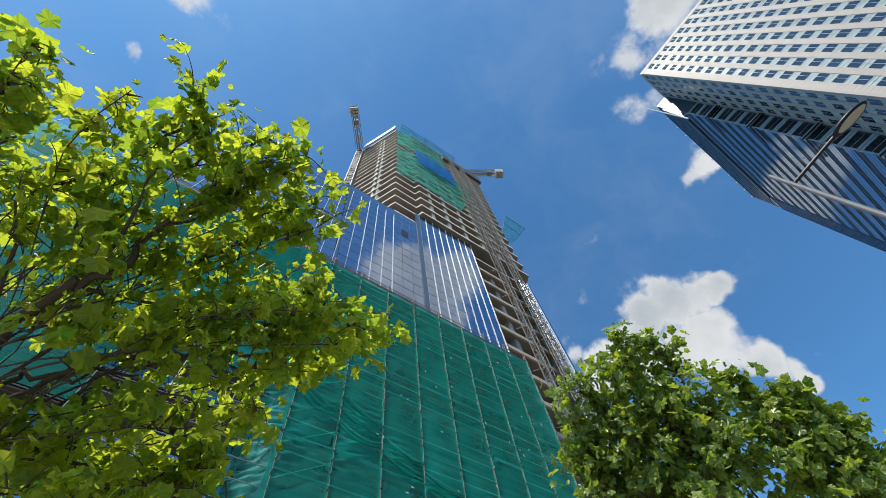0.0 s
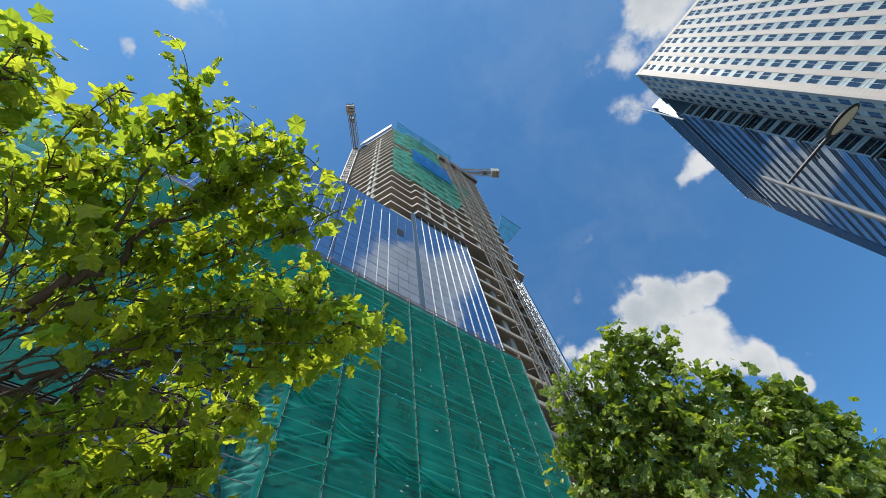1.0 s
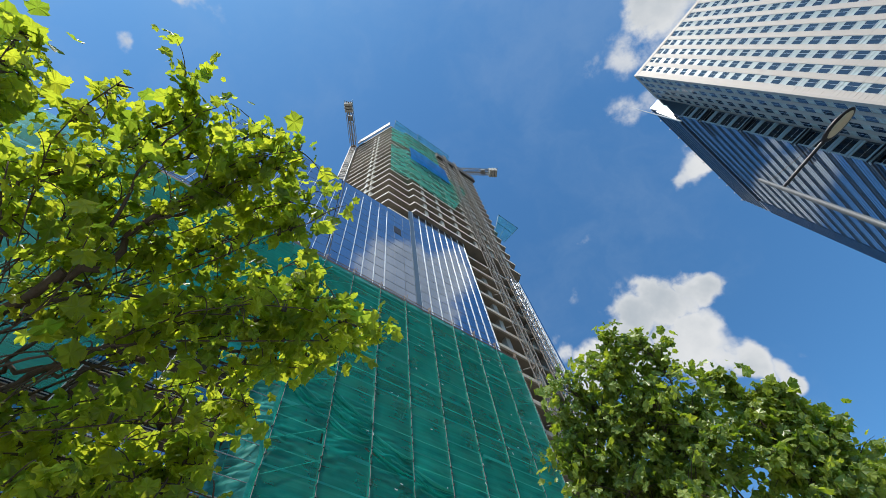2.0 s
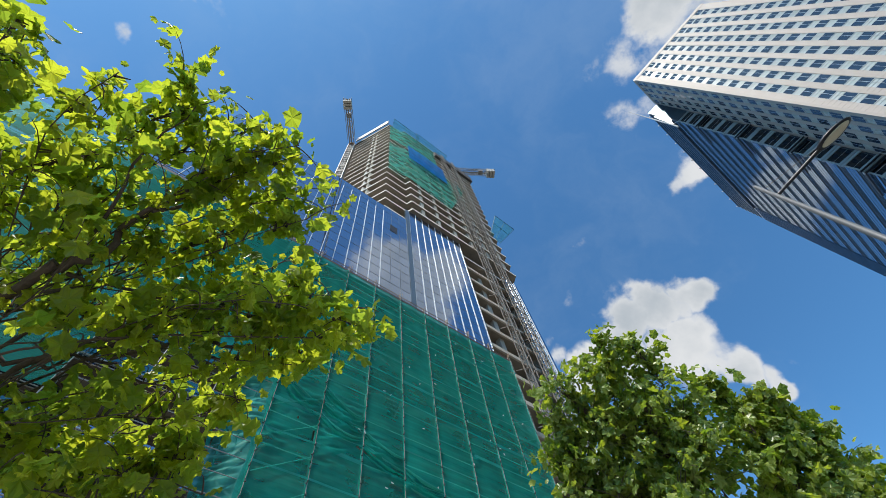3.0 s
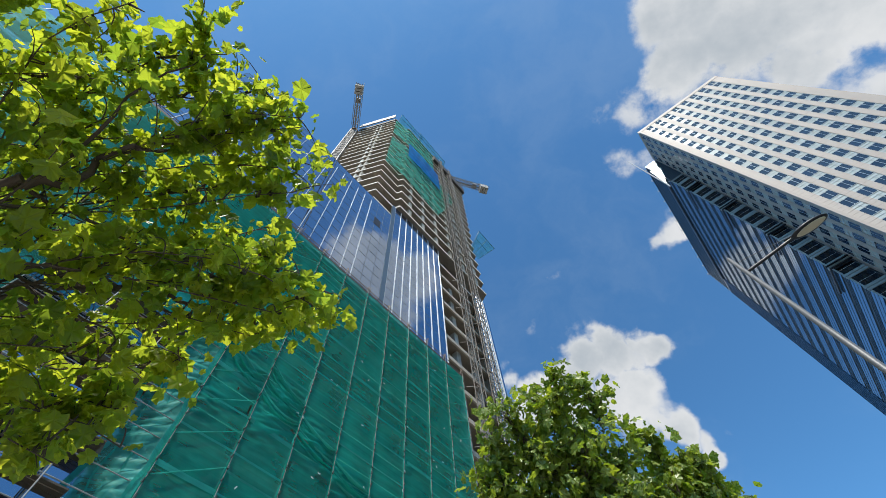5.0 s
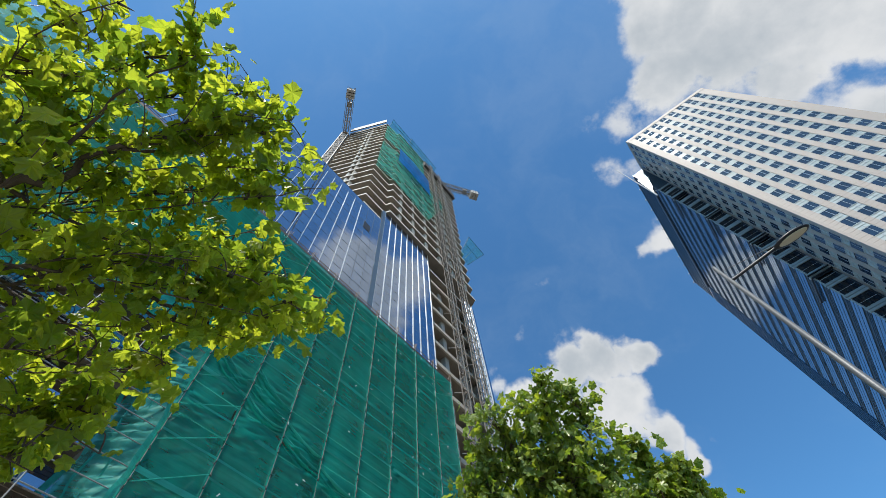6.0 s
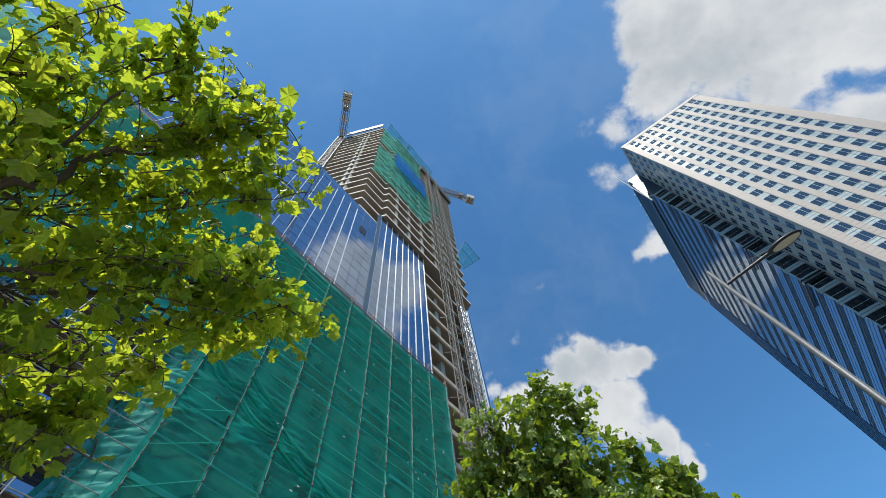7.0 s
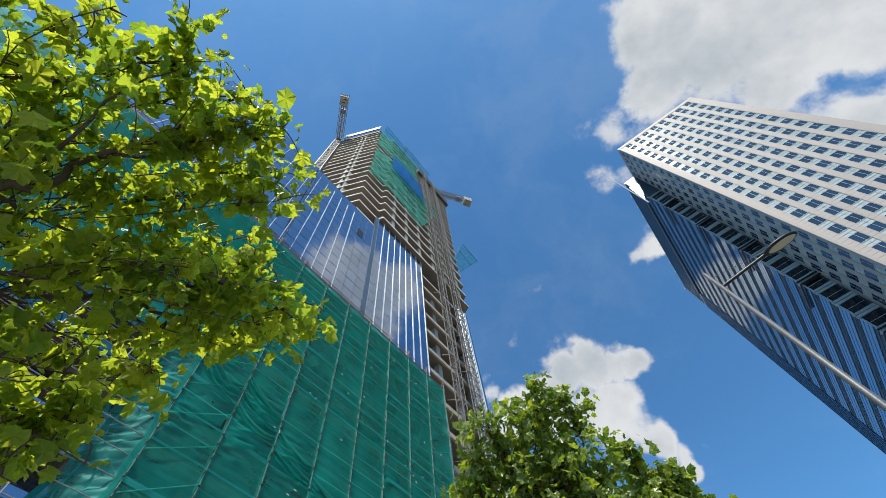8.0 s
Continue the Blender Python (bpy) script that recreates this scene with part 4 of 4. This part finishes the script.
def tree(label, foot, fork, tips, seed, leaf, material, twigs, per_twig, spread, girth, inner=0.35, droop=0.4, singles=300, shoots=0, tumble=0.55, limbs=(), sizes=(0.45, 0.65, 0.85, 1.0, 1.1, 1.4), thin=0.0062):
    rnd = random.Random(seed)
    t = thing("tree", pose(*foot), label, "tree", "street trees")
    foot, fork = Vector(foot), Vector(fork)
    bm = bmesh.new()
    limb(bm, bend(foot, fork, rnd, 8, 0, 0.12), girth, girth * 0.6, 12)
    trunk = part("trunk", bm, BARK, t, smooth=True)
    trunk.matrix_basis = Matrix.Translation(-foot)
    places = []
    twig_bm = bmesh.new()
    for line, r0, r1 in limbs:
        line = [Vector(p) for p in line]
        smooth_line = []
        for a, b, c, d in zip([line[0]] + line, line, line[1:], line[2:] + [line[-1]]):
            for k in range(4):
                u = k / 4
                q = b * (1 - u) + c * u + ((c - a) * (1 - u) - (d - b) * u) * (0.5 * u * (1 - u))
                smooth_line.append(q + Vector((rnd.gauss(0, 1), rnd.gauss(0, 1), rnd.gauss(0, 1))) * 0.02)
        smooth_line.append(line[-1])
        bm = bmesh.new()
        limb(bm, smooth_line, r0, r1, 9)
        b = part("limb", bm, BARK, t, smooth=True)
        b.matrix_basis = Matrix.Translation(-foot)
    for tip, tip_spread, weight in tips:
        tip = Vector(tip)
        rough = bend(fork, tip, rnd, 9, 0.12 * (tip - fork).length, 0.09 * (tip - fork).length)
        line = [rough[0]]
        for k in range(1, 9):
            line.append(rough[k - 1] * 0.2 + rough[k] * 0.6 + rough[k + 1] * 0.2)
        line.append(rough[9])
        bm = bmesh.new()
        limb(bm, line, girth * (0.2 if tip_spread >= 0.9 else rnd.choice((0.06, 0.08, 0.12))), 0.003)
        b = part("branch", bm, BARK, t, smooth=True)
        b.matrix_basis = Matrix.Translation(-foot)
        for k in range(int(twigs * weight)):
            u = inner + (1 - inner) * rnd.random() ** 0.75
            i = min(int(u * 9), 8)
            base = line[i].lerp(line[i + 1], u * 9 - i)
            way = Vector((rnd.gauss(0, 1), rnd.gauss(0, 1), rnd.gauss(0.25, 0.8))).normalized()
            end = base + way * spread * tip_spread * rnd.uniform(0.25, 1.0)
            mid = base.lerp(end, 0.5) + Vector((0, 0, 0.08 * spread))
            limb(twig_bm, [base, base.lerp(mid, 0.5) + Vector((0, 0, 0.02 * spread)), mid, mid.lerp(end, 0.5) + Vector((0, 0, 0.02 * spread)), end], thin * spread / 0.6, 0.002, 4)
            for j in range(per_twig):
                at = mid.lerp(end, rnd.random() * 1.15) if j else end
                places.append((at + Vector((rnd.gauss(0, 1), rnd.gauss(0, 1), rnd.gauss(0, 1))) * 0.09 * spread, way))
        for k in range(shoots):
            base = line[-1].lerp(line[-3], rnd.random())
            end = base + Vector((rnd.gauss(0, 0.3), rnd.gauss(0, 0.3), 1)).normalized() * spread * rnd.uniform(0.25, 0.62) * tip_spread
            limb(twig_bm, [base, base.lerp(end, 0.5), end], 0.01, 0.003, 4)
            for j in range(9):
                u = rnd.random() ** 0.8
                way = Vector((rnd.gauss(0, 1), rnd.gauss(0, 1), 0.2)).normalized()
                places.append((base.lerp(end, u) + way * leaf * rnd.uniform(0.2, 0.9), way))
    tw = part("twig_growth", twig_bm, BARK, t)
    tw.matrix_basis = Matrix.Translation(-foot)
    tagged(tw, kind="stuff")
    models = []
    for k in range(6):
        v, f = leaf_shape(1.0, rnd.uniform(0.1, 0.45), rnd.uniform(-0.1, 0.35))
        me = bpy.data.meshes.new("leaf")
        me.from_pydata([tuple(p) for p in v], [], f)
        leaf_uv(me, f)
        me.materials.append(material)
        models.append((me, v, f))
    rnd.shuffle(places)
    verts, faces = [], []
    for k, (at, way) in enumerate(places):
        heading = math.atan2(way.y, way.x) + rnd.gauss(0, 0.9)
        m = Matrix.Translation(at) @ Matrix.Rotation(heading, 4, "Z") @ Matrix.Rotation(rnd.gauss(droop, 0.45 + 0.3 * (tumble - 0.55)), 4, "Y") @ Matrix.Rotation(rnd.gauss(0, tumble), 4, "X")
        s = leaf * rnd.choice(sizes) * rnd.uniform(0.85, 1.15)
        m = m @ Matrix.Scale(s, 4)
        me, v, f = models[k % 6]
        if k < singles:
            piece("leaf", me, t, Matrix.Translation(-foot) @ m)
        else:
            o = len(verts)
            verts += [tuple(m @ p - foot) for p in v]
            faces += [tuple(i + o for i in q) for q in f]
    me = bpy.data.meshes.new("crown")
    me.from_pydata(verts, [], faces)
    leaf_uv(me, faces)
    me.materials.append(material)
    crown = new("crown", me)
    crown.parent = t
    tagged(crown, kind="stuff")
    return t


def spot(az, el, dist):
    return tuple(Vector(EYE) + bearing(az, el) * dist)


rim = [(-116, 53.5, 0.26, 1.0), (-113, 54, 0.35, 0.9), (-106, 61, 0.4, 0.9), (-103, 66, 0.4, 0.9), (-95, 69, 0.4, 1.0), (-85, 71.5, 0.4, 1.0), (-78, 71.0, 0.3, 0.8), (-71, 71.8, 0.33, 1.0), (-65, 72.0, 0.28, 0.8), (-58, 69.8, 0.38, 1.0), (-57, 68.5, 0.35, 0.7),
       (-55, 66, 0.5, 1.0), (-51, 60.5, 0.45, 0.8), (-44, 58, 0.35, 0.6), (-37, 57.5, 0.25, 0.45), (-38, 50.5, 0.35, 0.5), (-49, 43, 0.5, 0.9), (-52, 36, 0.5, 0.8)]
inside = [(-46, 52, 0.6, 0.9), (-66, 60, 0.9, 1.0), (-80, 63, 0.8, 1.0), (-92, 57, 0.8, 0.9), (-66, 47, 1.0, 1.1), (-80, 45, 1.0, 0.9),
          (-58, 39, 0.7, 1.0), (-68, 34, 0.8, 0.9), (-95, 48, 0.8, 0.7), (-57, 53, 0.8, 1.0)]
near_tips = [(spot(az, el, 3.1 + 0.18 * math.sin(az * 7.0)), s, w) for az, el, s, w in rim]
near_tips += [(spot(az, el, 3.1 + 0.18 * math.sin(az * 7.0)), s, w * 0.42) for az, el, s, w in inside]
# extra limbs set back behind the crown, added to shade the lower leaves
near_tips += [(spot(az, el, d), 0.9, 0.9) for az, el, d in ((-96, 54, 4.3), (-88, 50, 4.3), (-104, 50, 4.3))]
near_tips += [(spot(az, el, 3.0 + 0.15 * math.sin(az * 5.0)), 0.42, 0.42) for az, el in ((-55, 33), (-49, 33), (-53, 29), (-60, 31))]
near_tips += [(spot(az, el, 2.9 + 0.2 * math.sin(az * 5.0)), s, w) for az, el, s, w in (
    (-33, 54.6, 0.34, 1.4), (-28.5, 54.0, 0.22, 1.3), (-38, 52, 0.36, 0.7), (-41, 48, 0.3, 0.6), (-62, 38, 0.6, 0.3), (-66, 30, 0.7, 0.35), (-74, 32, 0.7, 0.35))]
# far-side limbs out of view: they round the crown and shade lower leaves
near_tips += [((-4.9, 0.9, 3.7), 0.9, 1.1), ((-4.5, -1.0, 4.0), 0.9, 1.1), ((-4.3, 1.7, 3.7), 0.9, 1.1), ((-3.9, -0.5, 4.6), 0.8, 0.9), ((-5.2, 0.0, 4.1), 0.9, 1.1)]
FORK = (-3.4, 0.35, 2.75)
near_limbs = [
    ([FORK, spot(-81, 34, 3.35), spot(-81.5, 43, 3.15), spot(-80, 49, 3.1), spot(-81, 54, 3.1), spot(-77, 59, 3.2), spot(-73, 64, 3.2)], 0.040, 0.004),
    ([FORK, spot(-77, 33, 3.4), spot(-72, 41, 3.2), spot(-66, 43, 3.15), spot(-60, 47, 3.1), spot(-51, 49, 3.1), spot(-44, 53, 3.0), spot(-36, 57, 3.0), spot(-28, 56, 3.0)], 0.022, 0.003),
    ([FORK, spot(-79, 35, 3.5), spot(-74, 38, 3.3), spot(-70, 41, 3.3), spot(-63, 41, 3.2), spot(-55, 41, 3.2)], 0.019, 0.003),
    ([spot(-81, 45, 3.12), spot(-85, 54, 3.1), spot(-92, 60, 3.1), spot(-96, 66, 3.1)], 0.014, 0.003),
    ([spot(-81, 36, 3.32), spot(-88, 43, 3.2), spot(-92, 46, 3.1), spot(-98, 49, 3.1)], 0.014, 0.003),
    ([spot(-80, 46, 3.12), spot(-74, 48, 3.1), spot(-65, 50, 3.1), spot(-55, 50, 3.1), spot(-48, 55, 3.0)], 0.012, 0.003)]
tree("young plane tree with sunlit yellow-green leaves and crooked limbs", (-3.75, 0.4, 0), FORK, near_tips, 3, 0.104, LEAF, 17, 8, 0.68, 0.075, 0.45, 0.6, shoots=4, tumble=0.9,
     limbs=near_limbs, sizes=(0.35, 0.5, 0.6, 0.7, 0.85, 0.95, 1.1, 1.45), thin=0.0045)
far_tips = [(spot(az, el, d), s, w) for az, el, d, s, w in (
    (-0.3, 39.5, 8.2, 0.7, 0.9), (-0.8, 34, 8.0, 0.8, 0.9), (4, 41, 8.2, 0.9, 1.1), (9, 43, 8.2, 0.8, 1.0), (14, 44.5, 8.4, 0.7, 1.0), (18, 42.5, 8.4, 0.7, 1.0), (2, 35, 8, 1.0, 1.0), (8, 36, 8, 1.1, 1.2), (14, 36, 7.8, 1.1, 1.3),
    (18, 33, 8.2, 1.0, 1.0), (5, 29, 7.8, 1.1, 1.0), (12, 28, 7.6, 1.1, 1.0))]
p = bearing(11, 0) * 8.2
tree("broad plane tree with dense dark green leaves", (p.x, p.y, 0), (p.x, p.y, 3.6), far_tips, 8, 0.150, LEAF_FAR, 42, 9, 0.85, 0.13, 0.45, 0.7, shoots=10, tumble=1.0, sizes=(0.5, 0.65, 0.8, 1.0, 1.2, 1.5))
side_tips = [(spot(az, el, d), s, w) for az, el, d, s, w in (
    (21.5, 34.5, 8.8, 0.6, 1.0), (25.5, 31.5, 8.8, 0.6, 1.0), (22.5, 29, 8.4, 1.0, 1.2), (27, 27.5, 8.8, 0.7, 1.0), (20, 26, 8.2, 1.0, 1.1), (27, 22.5, 8.8, 0.7, 1.0), (27.5, 19, 8.8, 0.7, 0.8), (23.5, 21, 8.4, 1.0, 1.0))]
p = bearing(24, 0) * 9.0
tree("plane tree with dense green leaves beside another", (p.x, p.y, 0), (p.x, p.y, 2.6), side_tips, 12, 0.150, LEAF_FAR, 42, 9, 0.75, 0.11, 0.45, 0.7, shoots=10, tumble=1.0, sizes=(0.5, 0.65, 0.8, 1.0, 1.2, 1.5))
